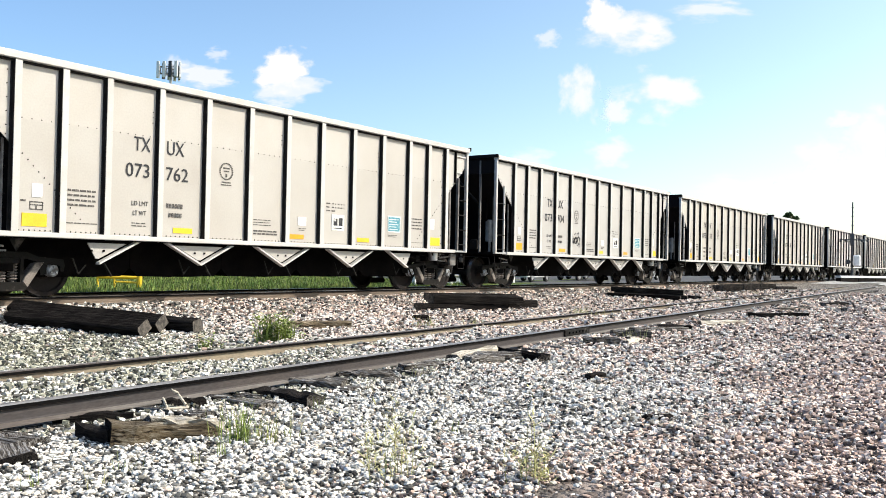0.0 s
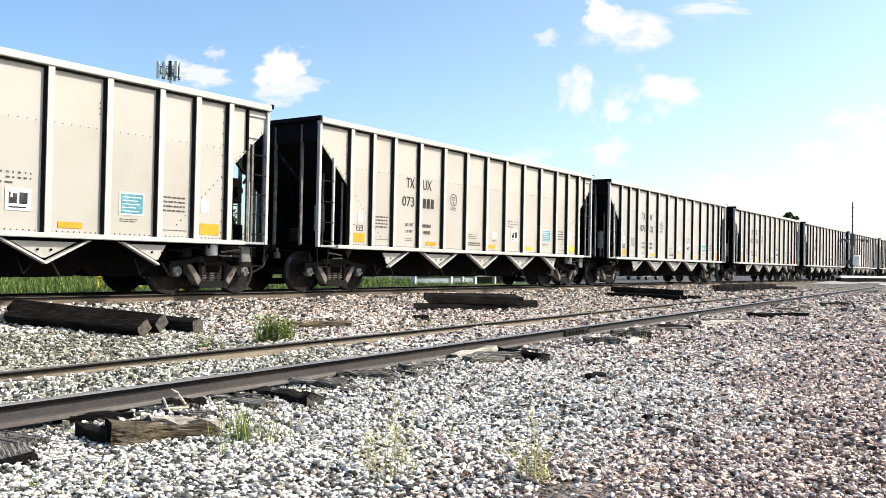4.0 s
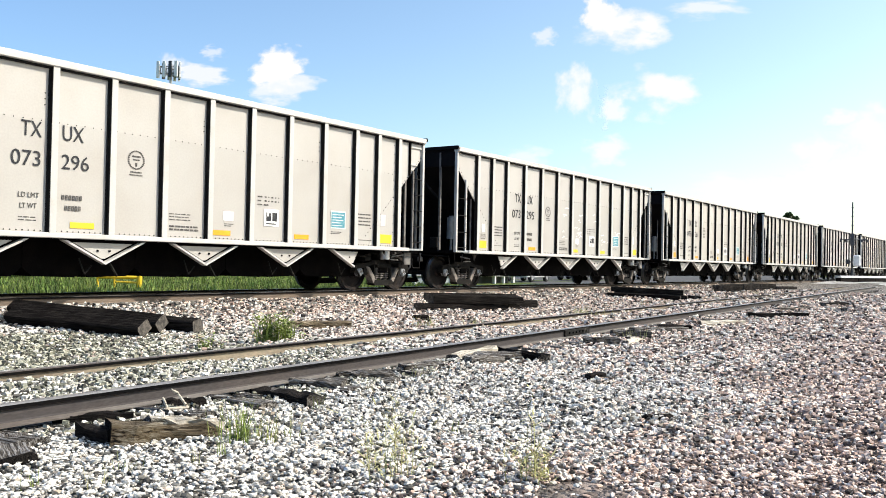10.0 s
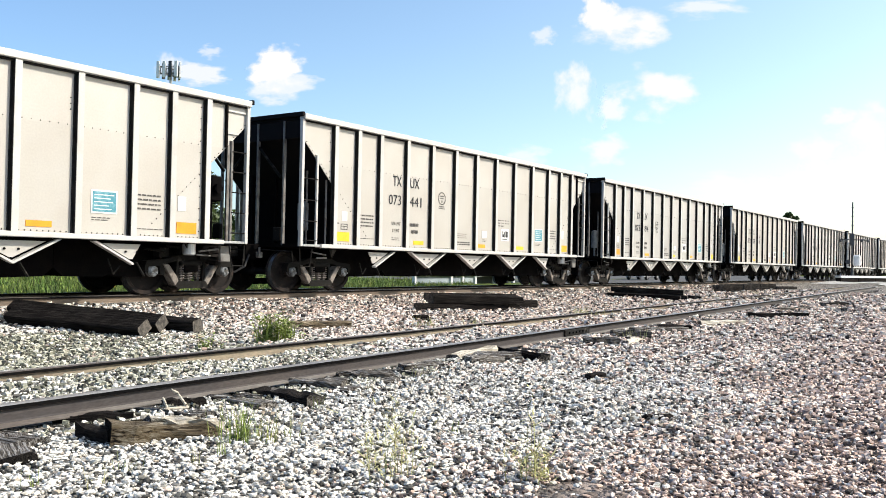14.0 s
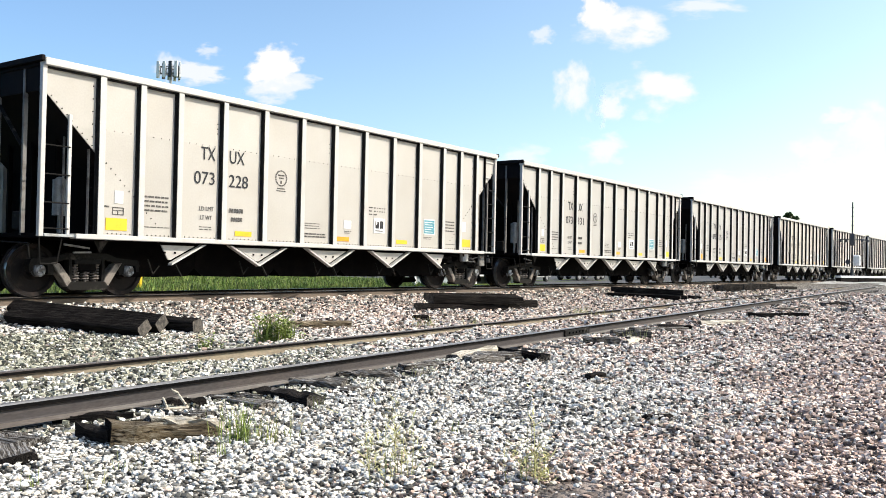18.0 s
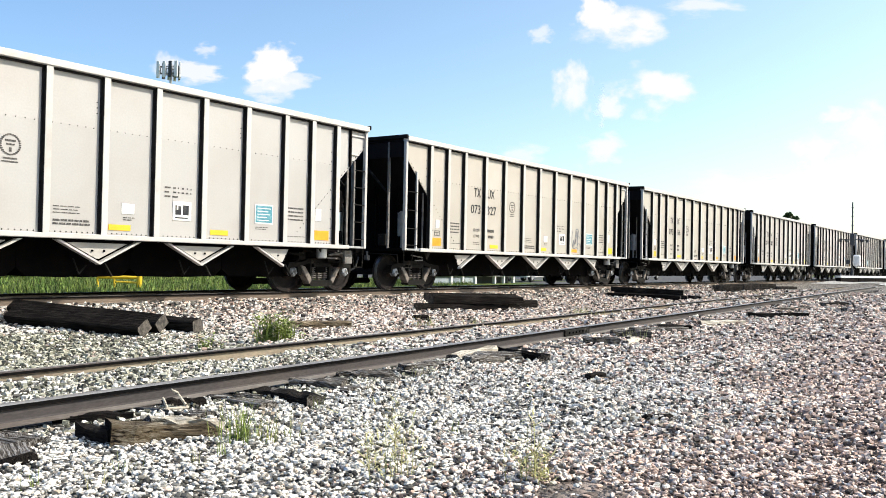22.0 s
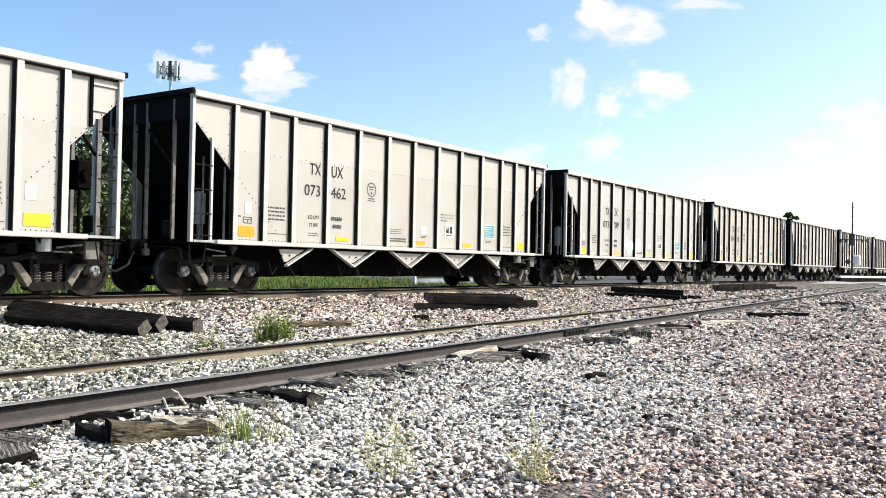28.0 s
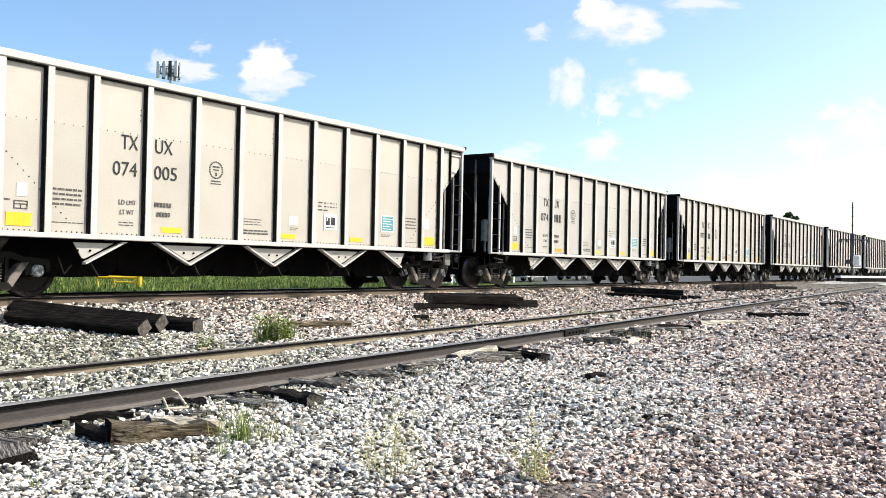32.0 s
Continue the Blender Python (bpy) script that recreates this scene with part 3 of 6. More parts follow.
# ================= hopper cars =================
CAR_PITCH = 16.18
BODY = 14.53                       # length of a car's body
HALF = BODY / 2
SIDE = 1.60                        # half width to the side sheets
TOP, SILL = 3.99, 0.98
RIBS = (1.08, 1.92, 2.78, 3.90, 5.03, 6.17, 7.27, 8.38, 9.50, 10.63, 11.75, 12.61, 13.45)
CUT = ((0.03, 3.45), (1.08, 2.44))  # the slope sheet's line across the end panels
SLOPE = (CUT[1][1] - CUT[0][1]) / (CUT[1][0] - CUT[0][0])


def wheelset_mesh():
    bm = bmesh.new()
    for s in (-1, 1):
        prof = [(0.09, -0.07), (0.12, -0.07), (0.16, -0.03), (0.36, -0.02), (0.385, -0.055), (0.452, -0.06), (0.455, 0.04), (0.485, 0.055), (0.485, 0.075), (0.40, 0.078), (0.36, 0.03), (0.13, 0.045), (0.09, 0.06)]
        ring = bmesh.new()
        lathe(ring, [(r, y) for r, y in prof], 26)
        m = Matrix.Translation((0, s * 0.755, 0)) @ (Matrix.Identity(4) if s < 0 else Matrix.Rotation(math.pi, 4, "Z"))
        bmesh.ops.transform(ring, matrix=m, verts=ring.verts[:])
        me = bpy.data.meshes.new("tmp")
        ring.to_mesh(me)
        ring.free()
        bm.from_mesh(me)
    tube(bm, (0, -1.0, 0), (0, 1.0, 0), 0.085, 14)
    bmesh.ops.scale(bm, vec=(1.04, 1.0, 1.04), verts=bm.verts[:])
    me = mesh_of("wheelset", bm, [WHEEL, TREAD])
    for p in me.polygons:
        r = math.hypot(p.center.x, p.center.z)
        if 0.45 < r < 0.49 and abs(p.normal.y) < 0.5:
            p.material_index = 1
    return me


def cap_mesh():
    bm = bmesh.new()
    lathe(bm, [(0.115, 0.10), (0.115, 0.0), (0.085, -0.03), (0.05, -0.035)], 18)
    for a in (90, 210, 330):
        x, z = 0.058 * math.cos(radians(a)), 0.058 * math.sin(radians(a))
        tube(bm, (x, -0.03, z), (x, -0.06, z), 0.022, 6)
    return mesh_of("bearing_cap", bm, CAPSTEEL)


def side_frame_mesh():
    """A cast truck side frame: top member, pedestals over the bearings, sloping struts and a spring seat."""
    bm = bmesh.new()
    prism(bm, [(-1.12, 0.50), (-1.08, 0.62), (-0.62, 0.66), (-0.40, 0.74), (0.40, 0.74), (0.62, 0.66), (1.08, 0.62), (1.12, 0.50), (0.72, 0.53), (0.42, 0.62), (-0.42, 0.62), (-0.72, 0.53)], -0.09, 0.09)
    for s in (-1, 1):
        prism(bm, [(s * 1.12, 0.52), (s * 1.10, 0.40), (s * 1.04, 0.40), (s * 1.02, 0.52)], -0.08, 0.08)
        prism(bm, [(s * 0.78, 0.55), (s * 0.76, 0.36), (s * 0.66, 0.34), (s * 0.62, 0.60)], -0.09, 0.09)
        prism(bm, [(s * 0.36, 0.64), (s * 0.30, 0.64), (s * 0.30, 0.20), (s * 0.36, 0.20)], -0.08, 0.08)
    prism(bm, [(-0.42, 0.12), (-0.34, 0.22), (0.34, 0.22), (0.42, 0.12), (0.34, 0.07), (-0.34, 0.07)], -0.13, 0.12)
    return mesh_of("side_frame", bm, CASTING)


def strut_mesh(s):
    bm = bmesh.new()
    prism(bm, [(s * 0.71, 0.57), (s * 0.56, 0.55), (s * 0.36, 0.30), (s * 0.32, 0.20), (s * 0.34, 0.10), (s * 0.41, 0.12)], -0.12, 0.09)
    bmesh.ops.bevel(bm, geom=bm.edges[:], offset=0.012, segments=1, affect="EDGES")
    return mesh_of("frame_strut", bm, LITCAST)


def spring_mesh():
    """One coil spring with its seat washers."""
    bm = bmesh.new()
    for k in range(6):
        z = 0.235 + k * 0.05
        ring = [(0.075 * math.cos(a), 0.075 * math.sin(a)) for a in np.linspace(0, 2 * math.pi, 9)[:-1]]
        for i in range(8):
            p, q = ring[i], ring[(i + 1) % 8]
            tube(bm, (p[0], p[1], z + 0.0063 * i), (q[0], q[1], z + 0.0063 * (i + 1)), 0.015, 4)
    bmesh.ops.remove_doubles(bm, verts=bm.verts[:], dist=0.004)
    tube(bm, (0, 0, 0.215), (0, 0, 0.54), 0.035, 8)
    return mesh_of("spring", bm, SPRING)


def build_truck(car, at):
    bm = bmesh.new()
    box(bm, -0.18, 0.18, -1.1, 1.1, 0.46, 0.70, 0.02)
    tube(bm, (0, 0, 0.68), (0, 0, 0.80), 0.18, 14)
    truck = part("truck", bm, SOOTSHADE, car, "cast-steel bogie with soot and shade in its colour", at)
    for s in (-1, 1):
        m = pose(0, s * 1.0, 0.055, 0, 0, 0 if s < 0 else 180)
        part("side_frame", FRAME_MESH, None, truck, at=m)
        part("bolster_end", BOLSTER_MESH, None, truck, at=m)
        if s < 0:
            for d in (0, 1):
                part("frame_strut", STRUT_MESHES[d], None, truck, at=m)
            for x in (-0.2, 0.0, 0.2):
                part("spring", SPRING_MESH, None, truck, at=pose(x, -1.0, 0.055))
            for a in (-0.9, 0.9):
                part("brake_beam", BEAM_MESH, None, truck, at=pose(a * 0.42, -0.45, 0.40))
    for a in (-0.9, 0.9):
        part("wheelset", WHEELSET_MESH, None, truck, "steel wheels darkened with underframe shade, bright treads", pose(a, 0, 0.475))
        for s in (-1, 1):
            part("bearing_cap", CAP_MESH, None, truck, at=pose(a, s * 1.06, 0.475, 0, 0, 0 if s < 0 else 180))
    return truck


STRUT_MESHES = (strut_mesh(-1), strut_mesh(1))
WHEELSET_MESH, CAP_MESH, FRAME_MESH, SPRING_MESH = wheelset_mesh(), cap_mesh(), side_frame_mesh(), spring_mesh()
BOLSTER_MESH = mesh_of("bolster_end", shape(box, -0.26, 0.26, -0.13, 0.13, 0.535, 0.63, 0.015), CASTING)
BEAM_MESH = mesh_of("brake_beam", shape(box, -0.05, 0.05, -0.3, 0.3, -0.06, 0.06), SOOTSHADE)


def cut_z(x):
    x = min(x, BODY - x)
    return CUT[0][1] + SLOPE * (x - CUT[0][0])


def panel_outline(x0, x1):
    """Outline of the side sheet between two ribs, in x and z, cut off along the slope sheet at the ends."""
    z0, z1 = SILL + 0.06, TOP - 0.10
    lo0 = cut_z(x0) if min(x0, BODY - x0) < 1.2 and x1 - x0 > 0 and (x1 <= RIBS[0] + 0.01 or x0 >= RIBS[-1] - 0.01) else z0
    lo1 = cut_z(x1) if (x1 <= RIBS[0] + 0.01 or x0 >= RIBS[-1] - 0.01) else z0
    return [(x0, max(z0, lo0)), (x1, max(z0, lo1)), (x1, z1), (x0, z1)]


def rivets_mesh():
    """Bolt heads: a row along the sill, one across the sheets and one along each slope sheet."""
    bm = bmesh.new()
    spots = []
    marks = [0.0, *RIBS, BODY]
    for a, b in zip(marks[1:-2], marks[2:-1]):
        n = 9 if b - a > 1.0 else 7
        for k in range(n):
            spots.append((a + 0.12 + (b - a - 0.28) * k / (n - 1), SILL + 0.095))
    for a, b in zip(marks[:-1], marks[1:]):
        if a < 0.5 or b > BODY - 0.5:
            continue
        n = 6 if b - a > 1.0 else 4
        for k in range(n):
            spots.append((a + 0.13 + (b - a - 0.32) * k / (n - 1), 2.93))
    for k in range(24):
        x = 0.06 + 0.098 * k
        z = cut_z(x) + 0.05
        if z > SILL + 0.16:
            spots += [(x, z), (BODY - x, z)]
    for i, r in enumerate(RIBS):
        column = [1.2 + 0.225 * k for k in range(12)] if i in (0, 12) else [3.2, 3.3, 3.4] if i % 3 == 0 else []
        spots += [(r - 0.135, z) for z in column]
    for x, z in spots:
        tube(bm, (x, -SIDE - 0.010, z), (x, -SIDE + 0.004, z), 0.010 if z == 2.93 else 0.013, 4)
    return mesh_of("rivets", bm, SOOTSHADE)


def build_car():
    car = thing("hopper_car", pose(0, MAIN_Y, RAIL_Z + DROP), "light grey open-top coal hopper car with ribbed sides", "hopper car", "cars of the coal train")
    marks = [0.0, *RIBS, BODY]
    for s in (-1, 1):
        y0, y1 = (-SIDE, -SIDE + 0.02) if s < 0 else (SIDE - 0.02, SIDE)
        if s < 0:
            for a, b in zip(marks, marks[1:]):
                part("side_panel", shape(prism, panel_outline(a + 0.002, b - 0.002), y0, y1), PANEL, car)
        else:
            z0, z1 = SILL + 0.06, TOP - 0.10
            part("side_sheet", shape(prism, [(0.0, cut_z(0.0)), (RIBS[0], cut_z(RIBS[0])), (RIBS[0], z0), (RIBS[-1], z0), (RIBS[-1], cut_z(RIBS[-1])), (BODY, cut_z(BODY)), (BODY, z1), (0.0, z1)], y0, y1), PANEL, car)
        for x in RIBS:
            rib = bmesh.new()
            ya, yb = (-SIDE - 0.10, -SIDE - 0.085) if s < 0 else (SIDE + 0.085, SIDE + 0.10)
            box(rib, x - 0.050, x + 0.068, ya, yb, SILL + 0.06, TOP - 0.12)
            yc, yd = (-SIDE - 0.014, -SIDE - 0.001) if s < 0 else (SIDE + 0.001, SIDE + 0.014)
            if s > 0:
                box(rib, x - 0.125, x - 0.051, yc, yd, SILL + 0.072, TOP - 0.132)
            rib = part("side_rib", rib, TRIM, car)
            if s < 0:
                # near-black web and flange strip: the rib's cast shadow put into the colour
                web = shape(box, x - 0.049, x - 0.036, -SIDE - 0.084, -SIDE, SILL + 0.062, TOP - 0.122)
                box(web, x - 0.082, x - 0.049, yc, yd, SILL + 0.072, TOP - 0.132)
                part("rib_web", web, SHADE, rib, "rib web darkened with the rib's shade")
        # top chord and side sill
        bm = bmesh.new()
        ya, yb = (-SIDE - 0.125, -SIDE + 0.06) if s < 0 else (SIDE - 0.06, SIDE + 0.125)
        box(bm, -0.03, BODY + 0.03, ya, yb, TOP - 0.13, TOP, 0.012)
        chord = part("top_chord", bm, TRIM, car, "pale bright top rail")
        # dark strip added where the top rail's shadow falls on the sheets
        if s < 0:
            part("chord_lip", shape(box, 0.06, BODY - 0.06, -SIDE - 0.05, -SIDE - 0.003, TOP - 0.165, TOP - 0.132), SHADE, chord, "dark strip in place of the top rail's shadow")
        bm = bmesh.new()
        ya, yb = (-SIDE - 0.10, -SIDE + 0.10) if s < 0 else (SIDE - 0.10, SIDE + 0.10)
        box(bm, 0.62, BODY - 0.62, ya, yb, SILL - 0.022, SILL + 0.068, 0.010)
        part("side_sill", bm, TRIM, car, "pale bottom side sill")
        # hopper bays: triangular aprons under the sill with flanged edges
        for k in range(5):
            x = HALF + (k - 2) * 2.28
            bm = bmesh.new()
            lo, hi = (0.20 if k == 0 else 0.60), (0.20 if k == 4 else 0.60)
            prism(bm, [(x - lo, SILL - 0.08), (x + hi, SILL - 0.08), (x + min(hi, 0.03), SILL - 0.36), (x - min(lo, 0.03), SILL - 0.36)], *((-SIDE + 0.06, -SIDE + 0.08) if s < 0 else (SIDE - 0.08, SIDE - 0.06)))
            apron = part("hopper_apron", bm, PANEL, car, "pale triangular hopper apron")
            bm = bmesh.new()
            for d in [q for q in (-1, 1) if (k, q) not in ((0, -1), (4, 1))]:
                ya, yb = (-SIDE - 0.02, -SIDE + 0.10) if s < 0 else (SIDE - 0.10, SIDE + 0.02)
                prism(bm, [(x + d * 0.84, SILL - 0.045), (x + d * 0.76, SILL - 0.045), (x, SILL - 0.425), (x, SILL - 0.465)], ya, yb)
            part("flange", bm, TRIM, apron)
            if s < 0:
                for d in (-0.12, 0.12):
                    part("bolt", shape(tube, (x + d, s * (SIDE - 0.04), SILL - 0.22), (x + d, s * (SIDE - 0.08), SILL - 0.22), 0.022, 6), SOOTSHADE, apron)
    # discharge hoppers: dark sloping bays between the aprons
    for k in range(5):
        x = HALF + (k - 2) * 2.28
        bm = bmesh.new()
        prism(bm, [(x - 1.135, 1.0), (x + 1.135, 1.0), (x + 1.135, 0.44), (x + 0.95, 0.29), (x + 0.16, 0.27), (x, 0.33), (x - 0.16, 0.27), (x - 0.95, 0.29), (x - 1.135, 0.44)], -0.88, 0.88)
        part("discharge_hopper", bm, SOOTSHADE, car)
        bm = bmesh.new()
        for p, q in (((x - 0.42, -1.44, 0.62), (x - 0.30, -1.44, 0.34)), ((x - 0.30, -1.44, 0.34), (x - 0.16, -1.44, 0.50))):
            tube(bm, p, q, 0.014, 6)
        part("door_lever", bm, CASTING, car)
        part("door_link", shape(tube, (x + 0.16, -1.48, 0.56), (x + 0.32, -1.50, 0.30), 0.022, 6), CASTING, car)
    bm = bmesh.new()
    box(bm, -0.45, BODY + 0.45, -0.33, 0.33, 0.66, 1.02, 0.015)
    part("centre_sill", bm, SOOTSHADE, car)
    for e in (0, 1):
        mx = (lambda x: x) if e == 0 else (lambda x: BODY - x)
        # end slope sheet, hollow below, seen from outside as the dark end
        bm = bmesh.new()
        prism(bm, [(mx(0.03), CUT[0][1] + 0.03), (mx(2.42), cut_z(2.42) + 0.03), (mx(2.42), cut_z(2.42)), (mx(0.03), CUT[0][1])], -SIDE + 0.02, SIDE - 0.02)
        part("slope_sheet", bm, SHADEDEND, car, "end slope sheet with its shade in the dark colour")
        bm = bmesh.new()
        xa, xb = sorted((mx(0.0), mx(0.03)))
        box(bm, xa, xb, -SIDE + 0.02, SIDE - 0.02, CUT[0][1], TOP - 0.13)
        part("end_sheet", bm, SHADEDEND, car, "dark upper end sheet")
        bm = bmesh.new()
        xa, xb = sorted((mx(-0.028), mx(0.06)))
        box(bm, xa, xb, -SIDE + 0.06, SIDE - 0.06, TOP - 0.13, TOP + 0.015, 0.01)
        part("end_chord", bm, SHADEDEND, car)
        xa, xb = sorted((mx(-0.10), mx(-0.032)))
        part("end_cap", shape(box, xa, xb, -SIDE - 0.12, SIDE + 0.12, TOP - 0.07, TOP + 0.03, 0.01), SHADEDEND, car, "black overhanging end cap")
        # posts and braces of the end frame
        for y in (-1.05, -0.19, 0.22, 1.05):
            bm = bmesh.new()
            xa, xb = sorted((mx(-0.02), mx(0.05)))
            box(bm, xa, xb, y - 0.025, y + 0.025, 1.0, TOP - 0.13)
            part("end_post", bm, GREYSTEEL, car)
        bm = bmesh.new()
        tube(bm, (mx(0.03), -0.95, 2.55), (mx(0.03), -0.2, 3.3), 0.035, 6)
        tube(bm, (mx(0.03), 0.95, 2.55), (mx(0.03), 0.2, 3.3), 0.035, 6)
        part("end_brace", bm, CASTING, car)
        # bulkhead below the slope sheet, its dark plate stands in for the corner's shade
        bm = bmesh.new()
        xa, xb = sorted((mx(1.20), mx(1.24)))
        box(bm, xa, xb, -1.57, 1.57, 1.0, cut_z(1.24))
        part("bulkhead", bm, SOOTSHADE, car)
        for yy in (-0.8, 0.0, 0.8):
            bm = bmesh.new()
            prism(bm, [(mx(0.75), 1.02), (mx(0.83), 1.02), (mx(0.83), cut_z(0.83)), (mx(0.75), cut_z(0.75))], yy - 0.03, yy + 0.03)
            part("slope_post", bm, SOOTSHADE, car)
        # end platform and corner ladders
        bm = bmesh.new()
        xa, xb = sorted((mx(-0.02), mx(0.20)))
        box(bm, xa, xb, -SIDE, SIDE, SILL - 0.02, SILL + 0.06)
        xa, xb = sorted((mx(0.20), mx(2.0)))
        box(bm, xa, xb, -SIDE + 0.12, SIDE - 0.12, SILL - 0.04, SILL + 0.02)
        part("end_platform", bm, SOOTSHADE, car)
        for s in (-1, 1):
            bm = bmesh.new()
            xa, xb = sorted((mx(0.06), mx(0.66)))
            ya, yb = sorted((s * (SIDE - 0.1), s * (SIDE + 0.06)))
            box(bm, xa, xb, ya, yb, SILL, SILL + 0.05, 0.006)
            part("corner_step", bm, STEPGREY, car, "grey corner step")
            ladder_x = (-0.01, 0.50) if e == 0 else (0.0, 0.42)
            bm = bmesh.new()
            xa, xb = sorted((mx(ladder_x[0] - 0.035), mx(ladder_x[0] + 0.05)))
            ya, yb = sorted((s * (SIDE - 0.02), s * (SIDE + 0.07)))
            box(bm, xa, xb, ya, yb, SILL, TOP - 0.12, 0.008)
            ladder = part("ladder", bm, TRIM, car, "pale corner post with grab rungs")
            bm = bmesh.new()
            xa, xb = sorted((mx(ladder_x[1] - 0.03), mx(ladder_x[1] + 0.03)))
            ya, yb = sorted((s * (SIDE + 0.0), s * (SIDE + 0.05)))
            box(bm, xa, xb, ya, yb, SILL + 0.02, 3.10, 0.006)
            part("ladder_stile", bm, GREYSTEEL if e else TRIM, ladder)
            rungs = (1.12, 1.56, 2.04, 2.53) if e == 0 else (1.2, 1.62, 2.04, 2.46, 2.88)
            for z in rungs:
                part("rung", shape(tube, (mx(ladder_x[0]), s * (SIDE + 0.05), z), (mx(ladder_x[1]), s * (SIDE + 0.05), z), 0.014, 6), CASTING, ladder)
            # stirrup below the sill
            bm = bmesh.new()
            pts = [(mx(0.0), s * SIDE, SILL), (mx(0.03), s * SIDE, 0.52), (mx(0.33), s * SIDE, 0.52), (mx(0.42), s * SIDE, SILL)]
            for p, q in zip(pts, pts[1:]):
                tube(bm, p, q, 0.014, 6)
            part("stirrup_step", bm, CASTING, car)
            # far pair of uprights in the open corner
            if s < 0:
                bm = bmesh.new()
                tube(bm, (mx(0.72), s * (SIDE - 0.5), SILL), (mx(0.72), s * (SIDE - 0.5), cut_z(0.72)), 0.022, 6)
                tube(bm, (mx(0.95), s * (SIDE - 0.1), SILL), (mx(0.95), s * (SIDE - 0.1), cut_z(0.95)), 0.025, 6)
                part("corner_upright", bm, GREYSTEEL, car)
        # draft gear and coupler
        bm = bmesh.new()
        xa, xb = sorted((mx(-0.45), mx(-0.78)))
        box(bm, xa, xb, -0.09, 0.09, 0.72, 0.95, 0.02)
        xa, xb = sorted((mx(-0.70), mx(-0.83)))
        box(bm, xa, xb, -0.16, 0.16, 0.68, 0.99, 0.03)
        part("coupler", bm, CASTING, car)
        bm = bmesh.new()
        pts = [Vector((mx(-0.40), -0.40, 0.78)), Vector((mx(-0.55), -0.42, 0.50)), Vector((mx(-0.75), -0.30, 0.36)), Vector((mx(-0.83), -0.15, 0.42))]
        for p, q in zip(pts, pts[1:]):
            tube(bm, p, q, 0.025, 7)
        part("brake_hose", bm, RUBBER, car)
    # brake gear on the end that trails, air tank on the end that leads
    bm = bmesh.new()
    tube(bm, (0.76, -0.95, 1.38), (0.76, -0.95, 2.02), 0.13, 18)
    tube(bm, (0.76, -0.95, 1.06), (0.76, -0.95, 1.38), 0.04, 8)
    tube(bm, (0.76, -0.95, 2.02), (0.76, -0.95, 2.07), 0.10, 18, 0.05)
    part("air_reservoir", bm, TANKGREY, car, "grey upright air reservoir")
    bm = bmesh.new()
    box(bm, BODY - 0.44, BODY - 0.12, -1.02, -0.70, 1.88, 2.42, 0.03)
    tube(bm, (BODY - 0.28, -0.86, 1.02), (BODY - 0.28, -0.86, 1.88), 0.03, 8)
    tube(bm, (BODY - 0.28, -1.02, 2.15), (BODY - 0.28, -1.10, 2.15), 0.10, 14)
    part("brake_cylinder", bm, SOOTSHADE, car, "black box-shaped brake cylinder")
    bm = bmesh.new()
    tube(bm, (BODY - 1.25, -1.38, 0.74), (BODY - 1.25, -1.38, 0.95), 0.13, 16)
    tube(bm, (BODY - 1.25, -1.38, 0.72), (BODY - 1.25, -1.38, 0.74), 0.10, 16, 0.12)
    part("retainer_can", bm, GALV, car, "bright round canister under the sill")
    bm = bmesh.new()
    for x, z in ((0.3, 0.62), (0.7, 0.75), (1.2, 0.85), (1.7, 0.78)):
        tube(bm, (BODY - x, -1.25, z), (BODY - x - 0.45, -1.15, z + 0.05), 0.025, 6)
        box(bm, BODY - x - 0.12, BODY - x + 0.1, -1.2, -1.0, z - 0.1, z + 0.08)
    part("brake_rigging", bm, CASTING, car)
    for e in (0, 1):
        mx = (lambda x: x) if e == 0 else (lambda x: BODY - x)
        bm = bmesh.new()
        for a, b in (((-0.12, -1.48, 0.86), (-0.16, -0.30, 0.90)), ((-0.12, -1.48, 0.86), (-0.10, -1.50, 0.62)), ((-0.16, -0.30, 0.90), (-0.62, -0.12, 1.02))):
            tube(bm, (mx(a[0]), a[1], a[2]), (mx(b[0]), b[1], b[2]), 0.016, 6)
        part("uncoupling_lever", bm, CASTING, car)
        bm = bmesh.new()
        prism(bm, [(mx(1.12), 0.95), (mx(1.42), 0.95), (mx(1.26), 0.72)], -1.46, -1.43)
        part("gusset", bm, CASTING, car)
        bm = bmesh.new()
        tube(bm, (mx(0.55), -1.44, 0.86), (mx(1.05), -1.44, 0.80), 0.02, 6)
        tube(bm, (mx(0.75), -1.42, 0.72), (mx(1.10), -1.42, 0.73), 0.018, 6)
        part("brake_rod", bm, GREYSTEEL, car)
        bm = bmesh.new()
        box(bm, *sorted((mx(-0.30), mx(-0.18))), -0.62, -0.50, 0.70, 0.84, 0.015)
        tube(bm, (mx(-0.24), -0.56, 0.84), (mx(-0.24), -0.56, 0.95), 0.03, 8)
        part("angle_cock", bm, GREYSTEEL, car)
        bm = bmesh.new()
        box(bm, *sorted((mx(0.02), mx(0.10))), -0.95, -0.70, 1.10, 1.42, 0.02)
        part("release_valve" if e else "junction_box", bm, CASTING, car)
    bm = bmesh.new()
    box(bm, BODY - 0.50, BODY - 0.22, -1.45, -1.38, 0.60, 0.93, 0.01)
    part("tool_box", bm, GREYSTEEL, car)
    # short stiffener on the trailing end panel
    bm = bmesh.new()
    box(bm, 13.93, 13.98, -SIDE - 0.05, -SIDE, 2.95, TOP - 0.13)
    part("end_stiffener", bm, SOOTSHADE, car)
